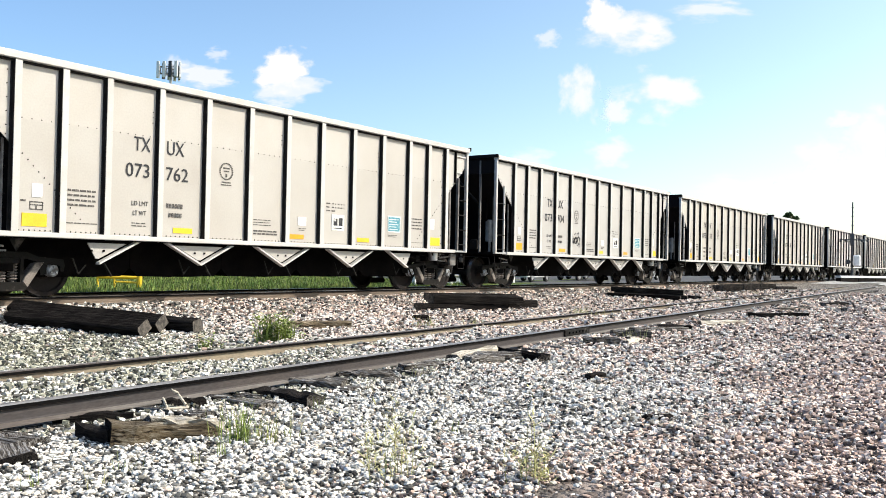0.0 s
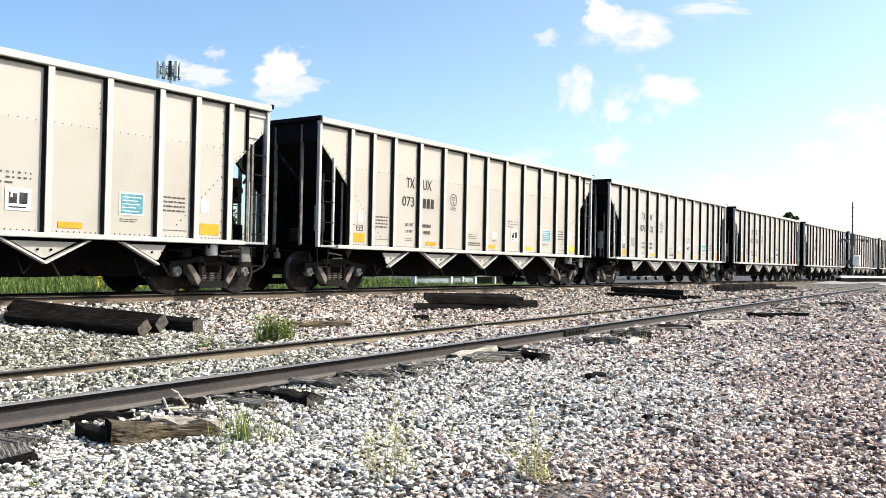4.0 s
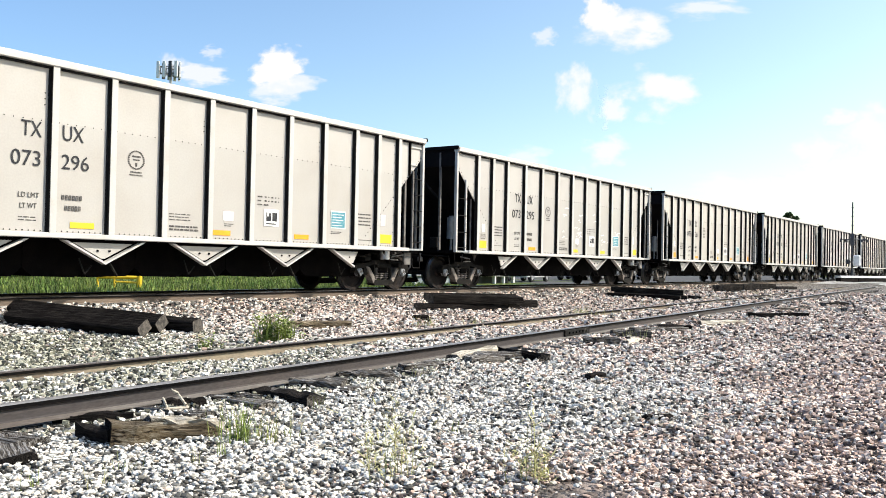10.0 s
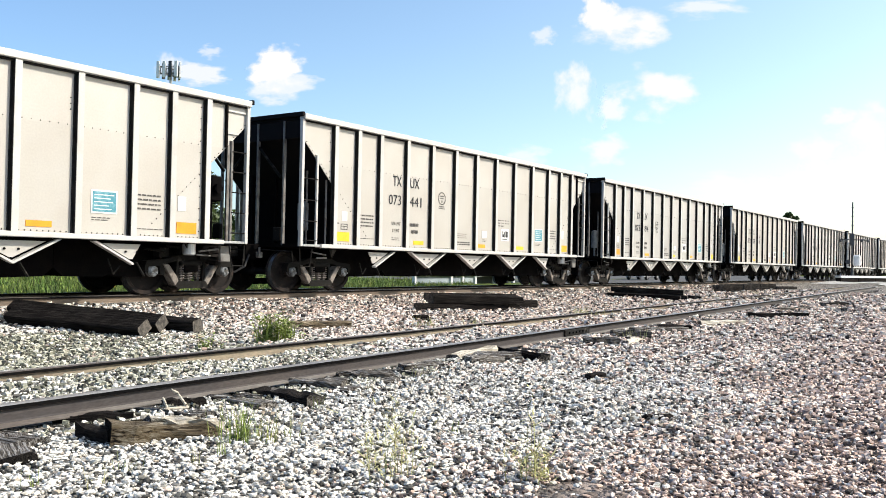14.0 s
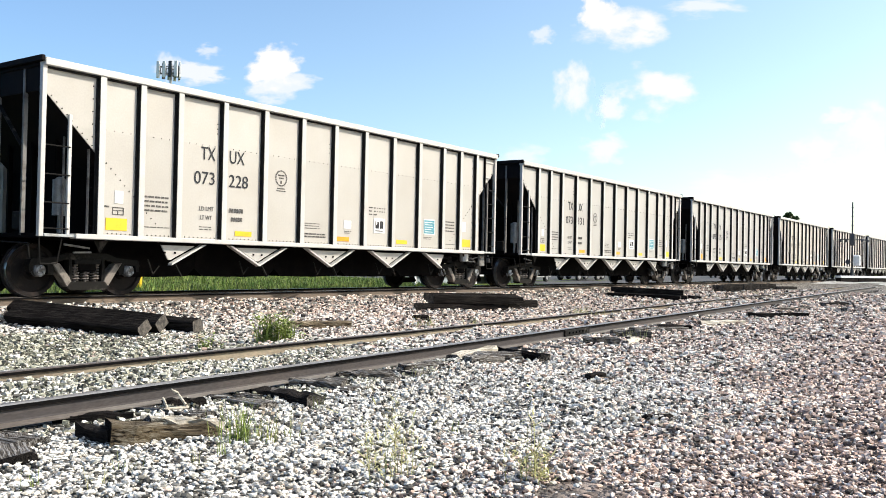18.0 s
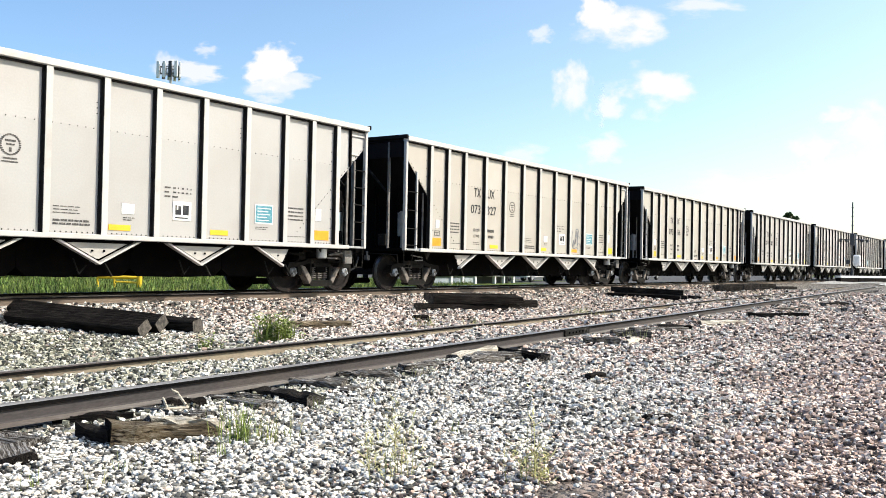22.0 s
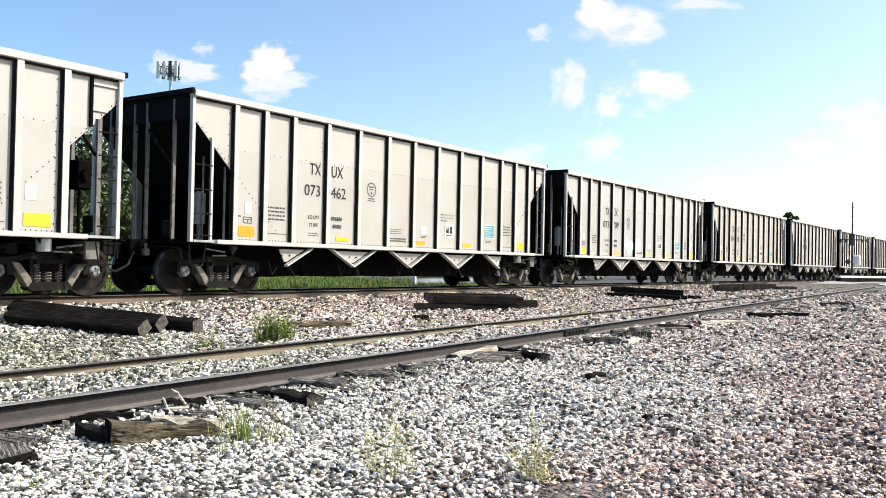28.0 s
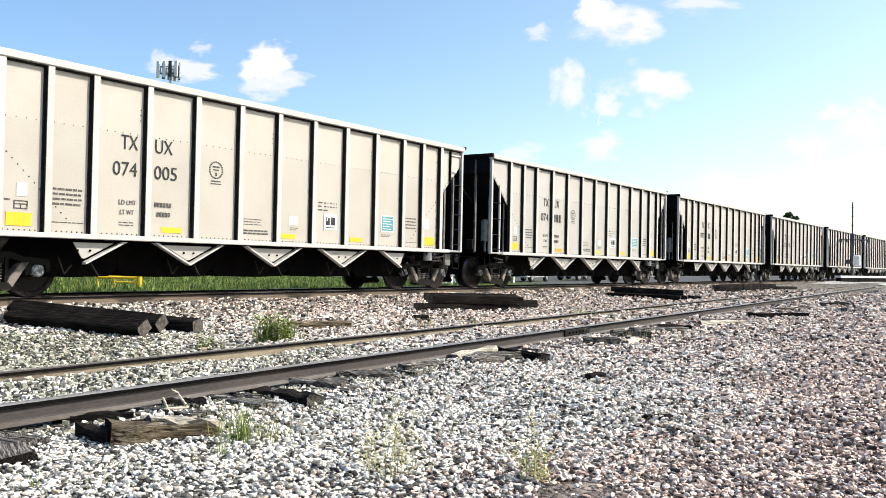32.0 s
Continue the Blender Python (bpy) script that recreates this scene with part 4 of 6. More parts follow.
    for z, x1 in ((3.72, 14.47), (3.26, 14.28)):
        part("panel_stiffener", shape(box, 13.99, x1, -SIDE - 0.035, -SIDE - 0.002, z - 0.02, z + 0.02), TRIM, car)
    tagged(part("rivets", rivets_mesh(), None, car, "dark bolt heads"), kind="stuff")
    # inner floor of the hoppers
    bm = bmesh.new()
    prism(bm, [(2.4, 1.02), (BODY - 2.4, 1.02), (BODY - 2.4, 1.06), (2.4, 1.06)], -SIDE + 0.03, SIDE - 0.03)
    part("hopper_floor", bm, SOOTSHADE, car)
    for x in (1.25, BODY - 0.95):
        build_truck(car, pose(x, 0, -DROP))
    # reflectors and markings that all the cars share
    Y = -SIDE - 0.006

    def plate(name, x0, x1, z0, z1, mat, label="", depth=0.004):
        return part(name, shape(box, x0, x1, Y - depth, Y + 0.004, z0, z1), mat, car, label)

    plate("reflector", 1.25, 1.69, 1.14, 1.36, YELLOW, "yellow reflective patch")
    plate("reflector", 13.0 - 0.22, 13.0 + 0.26, 1.14, 1.36, YELLOW, "yellow reflective patch")
    for x in (4.28, 7.42, 9.74):
        plate("reflector", x, x + 0.46, 1.14, 1.245, YELLOW, "yellow reflective strip")
    plate("card", 1.42, 1.60, 1.63, 1.86, WHITE, "white paper card")
    plate("card", 12.80, 12.99, 1.58, 1.86, WHITE, "white paper card")
    plate("card", 7.68, 7.95, 1.45, 1.64, WHITE, "white paper card")
    plate("placard", 8.81, 9.25, 1.39, 1.76, WHITE, "white placard with two dark blocks", 0.006)
    bars = bmesh.new()
    for x0, x1, z0, z1 in ((8.87, 9.01, 1.50, 1.60), (8.87, 8.90, 1.60, 1.69), (8.94, 9.01, 1.60, 1.67), (9.05, 9.19, 1.50, 1.69), (8.87, 9.17, 1.43, 1.455)):
        box(bars, x0, x1, Y - 0.009, Y, z0, z1)
    part("placard_block", bars, LETTER, car)
    plate("card", 10.93, 11.46, 1.43, 1.85, PLACARD, "pale backing card", 0.003)
    plate("teal_placard", 10.96, 11.43, 1.46, 1.82, TEAL, "faded teal placard", 0.006)
    bars = bmesh.new()
    for k in range(5):
        box(bars, 10.99, 10.99 + (0.40, 0.33, 0.38, 0.29, 0.35)[k], Y - 0.009, Y, 1.77 - k * 0.064 - 0.016, 1.77 - k * 0.064)
    part("placard_line", bars, PLACARD, car)
    bars = bmesh.new()

    def lines(x0, x1, z, count, gap=0.075, h=0.03, seed=1):
        r = random.Random(seed)
        for k in range(count):
            x = x0
            while x < x1 - 0.05:
                w = r.uniform(0.05, 0.14)
                box(bars, x, min(x + w, x1), Y - 0.002, Y + 0.003, z - k * gap - h, z - k * gap)
                x += w + 0.022

    lines(2.06, 2.60, 1.82, 4, 0.085, 0.034, 1)
    lines(2.04, 2.64, 1.24, 1, 0.06, 0.014, 2)
    lines(3.35, 3.70, 1.30, 2, 0.05, 0.016, 3)
    lines(6.35, 6.85, 1.52, 3, 0.055, 0.014, 5)
    lines(6.35, 7.05, 1.29, 2, 0.06, 0.034, 6)
    lines(7.72, 7.96, 1.39, 2, 0.04, 0.016, 7)
    for k, words in enumerate((((0, 0.13), (0.20, 0.05), (0.31, 0.02), (0.40, 0.05), (0.52, 0.02), (0.61, 0.02)), ((0, 0.10), (0.20, 0.06), (0.31, 0.03), (0.40, 0.05), (0.50, 0.05), (0.61, 0.02)), ((0, 0.13), (0.18, 0.13)))):
        for at, w in words:
            box(bars, 8.62 + at, 8.62 + at + w, Y - 0.002, Y + 0.003, 2.0 - k * 0.085, 2.03 - k * 0.085)
    lines(10.95, 11.32, 1.36, 2, 0.04, 0.014, 9)
    lines(11.86, 12.40, 1.84, 4, 0.085, 0.03, 10)
    lines(11.88, 12.46, 1.20, 1, 0.05, 0.014, 11)
    lines(1.22, 1.36, 1.58, 1, 0.05, 0.03, 12)
    for k in range(28):
        a = 2 * math.pi * k / 28
        x, z = 5.58 + 0.165 * math.cos(a), 2.46 + 0.165 * math.sin(a)
        box(bars, x - 0.018, x + 0.018, Y - 0.002, Y + 0.003, z - 0.012, z + 0.012)
    for x0, x1, z0, z1 in ((5.49, 5.67, 2.51, 2.54), (5.51, 5.65, 2.45, 2.475), (5.56, 5.60, 2.34, 2.41), (5.46, 5.70, 2.22, 2.245), (5.44, 5.72, 2.17, 2.19)):
        box(bars, x0, x1, Y - 0.002, Y + 0.003, z0, z1)
    for x0, x1, z0, z1 in ((1.38, 1.62, 1.42, 1.436), (1.38, 1.396, 1.42, 1.56), (1.604, 1.62, 1.42, 1.56), (1.38, 1.62, 1.545, 1.56), (1.49, 1.506, 1.42, 1.51), (1.38, 1.62, 1.495, 1.51)):
        box(bars, x0, x1, Y - 0.002, Y + 0.003, z0, z1)
    tagged(part("stencilling", bars, FADED, car, "small faded stencilled lines"), kind="stuff")
    return car


def text_mesh(text, size):
    cu = bpy.data.curves.new("text", "FONT")
    cu.body, cu.size, cu.extrude, cu.resolution_u = text, size, 0.002, 3
    cu.align_x = "LEFT"
    ob = new("text", cu)
    bpy.context.view_layer.update()
    me = bpy.data.meshes.new_from_object(ob.evaluated_get(bpy.context.evaluated_depsgraph_get()))
    bpy.data.objects.remove(ob)
    xs = [v.co.x for v in me.vertices]
    me.transform(Matrix.Translation((-min(xs), 0, 0)))
    return me, max(xs) - min(xs)


TEXTS = {}


def write(car, text, x, z, height, width, mat, name="lettering"):
    """Letters on the near side; the text is fitted to its width."""
    key = (text, height, width, mat.name)
    if key not in TEXTS:
        me, w = text_mesh(text, height * 1.36)
        me.transform(Matrix.Diagonal((width / w, 1, 1, 1)))
        me.materials.clear()
        me.materials.append(mat)
        TEXTS[key] = me
    part(name, TEXTS[key], None, car, at=pose(x, -SIDE - 0.010, z, 90, 0, 0))


def blank(car, x, z, height, width, mat, count=3):
    """Numbers too small to read: plain upright bars."""
    key = ("bars", height, width)
    if key not in TEXTS:
        bm = bmesh.new()
        gap = 0.15 * width / count
        for k in range(count):
            box(bm, k * width / count + gap, (k + 1) * width / count - gap, -0.002, 0.002, 0, height)
        TEXTS[key] = mesh_of("number_stencil", bm, mat)
    tagged(part("number_stencil", TEXTS[key], None, car, at=pose(x, -SIDE - 0.010, z)), kind="stuff")


NUMBERS = ["073 ", "073 762", "073 704", "073 233", "073 ", "073 432", "073 420", "073 296", "073 295", "073 426", "073 441", "073 394",
           "073 228", "073 331", "073 375", "073 327", "073 556", "073 ", "073 462", "073 709", "074 005", "074 ", "073 ", "073 ", "073 ", "073 ", "073 ", "073 "]
FIRST = 22.76 - 2 * CAR_PITCH           # where the leading car's front corner stands at the start


def build_train():
    first = build_car()
    cars = [first] + [copy_thing(first, pose(FIRST + CAR_PITCH * k, MAIN_Y, RAIL_Z + DROP)) for k in range(1, len(NUMBERS))]
    first.matrix_world = pose(FIRST, MAIN_Y, RAIL_Z + DROP)
    rng = random.Random(12)
    tones = {"762": (0.03, 1.0), "704": (-0.01, 1.0), "233": (0.04, 1.02), "432": (-0.02, 1.05), "420": (0.0, 1.04), "296": (0.01, 1.0), "295": (0.0, 0.99),
             "426": (0.03, 1.06), "441": (0.03, 1.03), "228": (0.03, 1.02), "331": (0.0, 1.0), "375": (-0.02, 0.98), "327": (0.07, 0.98), "556": (0.06, 0.99),
             "462": (0.01, 1.03), "709": (-0.01, 1.04), "005": (0.06, 1.02)}
    for car, number in zip(cars, NUMBERS):
        warm, level = rng.uniform(-0.02, 0.05), rng.uniform(0.95, 1.05)
        warm, level = tones.get(number[4:], (warm, level))
        for ob in car.children:
            if ob.name.startswith(("side_panel", "side_sheet")):
                ob.color = (level * (1 + warm * 0.5), level, level * (1 - warm), 1)
        for ob in car.children:
            if ob.name.startswith("reflector"):
                worn = number.endswith("426") or rng.random() < 0.4
                ob.color = (1.0, 0.66, 0.6, 1) if worn else (1.0, 1.0, 1.0, 1)
        a, b = number.split(" ")
        write(car, "TX", 3.36, 2.64, 0.28, 0.36, LETTER)
        write(car, "UX", 4.10, 2.64, 0.28, 0.40, LETTER)
        write(car, a, 3.20, 2.15, 0.27, 0.51, LETTER)
        if b:
            write(car, b, 4.09, 2.15, 0.27, 0.52, LETTER)
        else:
            blank(car, 4.08, 2.14, 0.26, 0.56, LETTER)
        write(car, "LD LMT", 3.34, 1.62, 0.092, 0.36, FADED)
        write(car, "LT WT", 3.37, 1.44, 0.092, 0.29, FADED)
        blank(car, 4.10, 1.62, 0.085, 0.40, FADED, 6)
        blank(car, 4.16, 1.44, 0.085, 0.32, FADED, 5)
    return cars


CARS = build_train()


def stroke(bm, pts, w, y):
    """A painted line of even width through pts, in x and z."""
    for (x0, z0), (x1, z1) in zip(pts, pts[1:]):
        d = Vector((x1 - x0, z1 - z0))
        if d.length < 1e-4:
            continue
        d.normalize()
        nx, nz = -d.y * w / 2, d.x * w / 2
        ex, ez = d.x * w / 3, d.y * w / 3
        vs = [bm.verts.new((x, yy, z)) for yy in (y, y + 0.003) for x, z in ((x0 - nx - ex, z0 - nz - ez), (x1 - nx + ex, z1 - nz + ez), (x1 + nx + ex, z1 + nz + ez), (x0 + nx - ex, z0 + nz - ez))]
        bm.faces.new(vs[:4])
        bm.faces.new(vs[4:][::-1])


def curl(x, z, rx, rz, a0, a1, n=14):
    return [(x + rx * math.cos(radians(a0 + (a1 - a0) * k / n)), z + rz * math.sin(radians(a0 + (a1 - a0) * k / n))) for k in range(n + 1)]


def graffiti():
    Y = -SIDE - 0.011
    scribble = bmesh.new()
    for pts in (curl(5.28, 1.58, 0.07, 0.13, 20, 300), curl(5.40, 1.52, 0.06, 0.08, -180, 150), curl(5.53, 1.53, 0.06, 0.10, 200, -140), curl(5.66, 1.55, 0.05, 0.11, 90, 420),
                curl(5.80, 1.56, 0.06, 0.12, 200, -100), [(5.22, 1.34), (5.30, 1.60), (5.42, 1.48), (5.55, 1.66), (5.64, 1.46), (5.78, 1.68), (5.92, 1.60)],
                [(5.70, 1.36), (5.86, 1.44), (5.84, 1.30)], [(5.45, 1.74), (5.55, 1.80)], [(5.66, 1.76), (5.78, 1.82), (5.74, 1.72)]):
        stroke(scribble, [(px - 0.02, pz + 0.03) for px, pz in pts], 0.032, Y)
    tagged(part("graffiti", scribble, LETTER, CARS[2], "black looping spray-paint scribble"), kind="stuff")
    figure = bmesh.new()
    for pts in (curl(9.98, 1.62, 0.19, 0.36, 130, 260), curl(10.20, 1.92, 0.11, 0.05, 0, 360), [(10.10, 1.90), (10.00, 1.42)], [(10.30, 1.90), (10.22, 1.40)], [(10.16, 1.86), (10.10, 1.45), (10.06, 1.60), (9.96, 1.36), (9.92, 1.58), (9.86, 1.34)],
                [(10.24, 1.84), (10.20, 1.5), (10.30, 1.36)], curl(10.15, 1.24, 0.16, 0.07, 20, 180), curl(10.30, 1.30, 0.22, 0.10, 60, -60), [(10.32, 1.72), (10.46, 1.64)], [(10.28, 1.46), (10.50, 1.44), (10.54, 1.24)]):
        stroke(figure, pts, 0.020, Y)
    tagged(part("graffiti", figure, STEELBLUE, CARS[15], "grey-blue outline spray-paint scribble"), kind="stuff")
    fill = bmesh.new()
    for x, z, r in ((5.45, 1.75, 0.15), (5.50, 1.52, 0.22), (5.72, 1.50, 0.24), (5.90, 1.52, 0.22), (5.62, 1.32, 0.16), (5.88, 1.34, 0.15), (6.02, 1.48, 0.12), (6.42, 1.68, 0.15), (6.42, 1.42, 0.17), (6.62, 1.66, 0.17), (6.78, 1.62, 0.16), (6.66, 1.40, 0.16), (6.80, 1.38, 0.12)):
        ring = [fill.verts.new((px, Y, pz)) for px, pz in curl(x, z, r, r * 0.95, 0, 342, 19)]
        fill.faces.new(ring)
        for v in ring:
            v.co.y = Y - 0.0006 * x
    tagged(part("graffiti", fill, PALEBLUE, CARS[19], "pale blue bubble-shaped spray paint"), kind="stuff")
    lines = bmesh.new()
    for pts in (curl(5.46, 1.70, 0.05, 0.05, 0, 360), [(5.55, 1.50), (5.62, 1.60), (5.60, 1.36)], [(5.74, 1.62), (5.82, 1.58)], curl(5.78, 1.34, 0.06, 0.05, 0, 300), curl(6.70, 1.62, 0.07, 0.08, 0, 360), curl(6.45, 1.45, 0.08, 0.12, 90, 330), [(6.62, 1.42), (6.74, 1.36)]):
        stroke(lines, pts, 0.014, Y - 0.010)
    tagged(part("graffiti_line", lines, WHITE, CARS[19]), kind="stuff")
    scrapes = bmesh.new()
    r = random.Random(4)
    for x, z, n, sp in ((6.65, 1.75, 4, 0.3), (7.85, 1.80, 14, 0.26), (7.95, 2.35, 4, 0.2), (9.1, 2.3, 2, 0.2), (9.95, 1.62, 7, 0.25), (11.2, 1.95, 4, 0.15), (6.7, 2.5, 3, 0.3)):
        for _ in range(n):
            cx, cz, ln = x + r.gauss(0, sp * 0.5), z + r.gauss(0, sp * 0.6), r.uniform(0.08, 0.26)
            stroke(scrapes, [(cx, cz), (cx + ln * 0.5, cz + r.uniform(0.0, 0.05)), (cx + ln, cz + r.uniform(-0.03, 0.05))], r.uniform(0.012, 0.035), Y + 0.004)
    tagged(part("scrape_marks", scrapes, WHITE, CARS[8], "bright bare scrape marks"), kind="stuff")


graffiti()

# ================= timbers =================
def timber_between(name, a, b, z, w, h, mat, label, group="", end_mat=None, seed=0, rough=0.012, lift=0.0, category="railway tie"):
    """A timber lying from a to b on the ground plan, its underside at z."""
    rng = random.Random(seed)
    a, b = Vector((a[0], a[1], z)), Vector((b[0], b[1], z + lift))
    ob = new(name, timber_mesh((b - a).length, w, h, rng, mat, rough, end_mat))
    d = b - a
    ob.matrix_world = pose(*((a + b) / 2), 0, -math.degrees(math.atan2(d.z, math.hypot(d.x, d.y))), math.degrees(math.atan2(d.y, d.x)))
    return tagged(ob, label, category, group)


def tie_pile(centre, turn, rows, seed, group, length=2.6):
    """Spare creosoted ties in a heap: rows of (height, across, along, roll)."""
    rng = random.Random(seed)
    for up, across, along, roll in rows:
        t = radians(turn + rng.uniform(-1.2, 1.2))
        u, n = Vector((math.cos(t), math.sin(t))), Vector((-math.sin(t), math.cos(t)))
        c = Vector(centre) + n * across + u * along
        a, b = c - u * length / 2, c + u * length / 2
        za, zb = float(land(*a)) - 0.01 + up, float(land(*b)) - 0.01 + up
        ob = timber_between("railway_tie", a, b, za, 0.235, 0.185, BLACKTIE, "black creosoted wooden tie stacked loose on the ballast", group, TIEEND, rng.randint(0, 999), 0.008, zb - za)
        if roll:
            ob.matrix_world = ob.matrix_world @ Matrix.Translation((0, 0, 0.145)) @ Matrix.Rotation(radians(roll), 4, "X") @ Matrix.Translation((0, 0, -0.09))


tie_pile((7.63, 12.03), -78, [(0, 0.0, 0.0, 38), (0, 0.90, 0.20, 12)], 1, "ties in the first heap", 2.7)
tie_pile((7.63, 12.03), -78, [(0.04, 0.36, -0.16, 38)], 2, "ties in the first heap", 2.95)
tie_pile((17.36, 11.50), -22, [(0, 0.0, 0.0, 0), (0, 0.27, 0.6, 0), (0.05, 0.50, 1.28, 0), (0.185, -0.02, 0.42, 0), (0.185, 0.25, 0.52, 0), (0.21, 0.50, 0.60, 0)], 2, "ties in the second heap")
tie_pile((29.9, 12.0), -76, [(0, 0.0, 0.0, 0), (0, 0.40, 0.2, 0), (0, 0.82, 0.42, 0), (0, 1.25, 0.62, 0), (0.185, 0.45, 0.05, 0)], 3, "ties in the third heap")
for i, (x, y) in enumerate(((42.0, 12.75), (44.7, 12.6), (47.35, 12.5))):
    tie_pile((x, y), -2, [(0.02, -0.25, 0, 0), (0.02, 0.02, 0.1, 0), (0.205, -0.25, 0.05, 0), (0.205, 0.02, 0.0, 0)], 4 + i, "ties in the far heap")
tie_pile((53.4, 12.6), -2, [(0, 0, 0, 0), (0, 0.26, 0.2, 0)], 9, "ties in the far heap", 3.3)

# broken old ties and splinters along the siding
OLD = "split grey weathered tie end lying on pale gravel"
timber_between("old_tie_block", (3.37, 4.91), (3.98, 4.64), -0.005, 0.29, 0.17, OLDWOOD, "rotten brown and grey timber block beside the rail", "", BLACKTIE, 21, 0.026, -0.075, category="timber")
timber_between("old_tie_plank", (3.46, 5.70), (3.90, 5.40), 0.045, 0.11, 0.05, BLACKTIE, "split reddish brown plank under the rail", "", BLACKTIE, 23, 0.012, category="timber")
timber_between("old_tie_block", (3.33, 5.14), (3.36, 4.84), -0.03, 0.10, 0.155, BLACKTIE, "charred black tie stub beside the rail", "", BLACKTIE, 29, 0.02, category="timber")
timber_between("old_tie_block", (3.02, 5.50), (2.72, 4.82), -0.085, 0.22, 0.155, TIMBER, "rotten dark tie end beside the rail", "", BLACKTIE, 22, 0.025, category="timber")
timber_between("bleached_slab", (3.62, 4.86), (4.06, 4.66), 0.10, 0.13, 0.06, BLEACHED, "silver-grey split slab lying on the rotten timber block", "", TIMBER, 24, 0.02, -0.05, category="timber")
SPLINTERS = [  # from, to, width, height
    ((5.40, 5.72), (5.34, 4.97), 0.19, 0.065), ((5.90, 5.80), (6.10, 5.32), 0.20, 0.045), ((6.50, 5.75), (6.9, 5.40), 0.20, 0.045),
    ((8.55, 5.78), (9.75, 5.98), 0.16, 0.09), ((8.35, 5.45), (8.85, 5.32), 0.18, 0.08), ((8.95, 5.75), (9.45, 5.38), 0.15, 0.08), ((9.95, 5.95), (9.55, 5.10), 0.17, 0.08),
    ((10.85, 10.75), (11.75, 10.15), 0.18, 0.09), ((12.0, 5.75), (12.35, 5.35), 0.2, 0.09), ((12.5, 5.3), (13.4, 5.45), 0.12, 0.05), ((13.6, 6.0), (14.0, 5.5), 0.2, 0.1), ((14.6, 6.05), (15.7, 5.48), 0.16, 0.08),
    ((15.8, 6.05), (16.2, 5.55), 0.2, 0.08), ((17.9, 5.95), (18.9, 5.35), 0.14, 0.09), ((18.6, 6.1), (19.1, 5.6), 0.2, 0.08), ((21.9, 6.1), (22.9, 4.9), 0.13, 0.1),
    ((24.0, 5.4), (25.0, 5.6), 0.2, 0.08), ((26.0, 6.4), (27.6, 5.9), 0.18, 0.09), ((31.0, 6.2), (33.0, 5.8), 0.2, 0.1), ((28.0, 5.0), (29.0, 5.2), 0.16, 0.08),
    ((7.4, 5.66), (7.9, 5.5), 0.12, 0.04), ((4.28, 5.55), (4.58, 5.42), 0.11, 0.035), ((4.75, 5.6), (5.12, 5.36), 0.10, 0.03)]
for i, (a, b, w, h) in enumerate(SPLINTERS):
    z = min(float(land(*a)), float(land(*b)))
    timber_between("tie_splinter", a, b, z + 0.004, w, h + 0.03, BLEACHED if i in (3, 9, 13) else OLDWOOD if i in (7,) else TIMBER if i % 3 else BLACKTIE, OLD, "splinters of old ties", TIMBER, 40 + i, 0.02, category="timber")
timber_between("dark_scrap", (6.46, 2.58), (6.66, 2.42), float(land(6.57, 2.5)) + 0.0, 0.05, 0.04, BLACKTIE, "small black scrap of timber on pink gravel", "", None, 90, 0.015, category="timber")
timber_between("dark_scrap", (8.50, 4.02), (8.78, 3.96), float(land(8.64, 4)) + 0.0, 0.07, 0.07, BLACKTIE, "small black scrap of timber on pale gravel", "", None, 91, 0.012, category="timber")
timber_between("dark_scrap", (14.1, 10.5), (14.4, 10.35), float(land(14.2, 10.4)) + 0.0, 0.14, 0.12, BLACKTIE, "small black scrap of timber on pale gravel", "", None, 92, 0.02, category="timber")

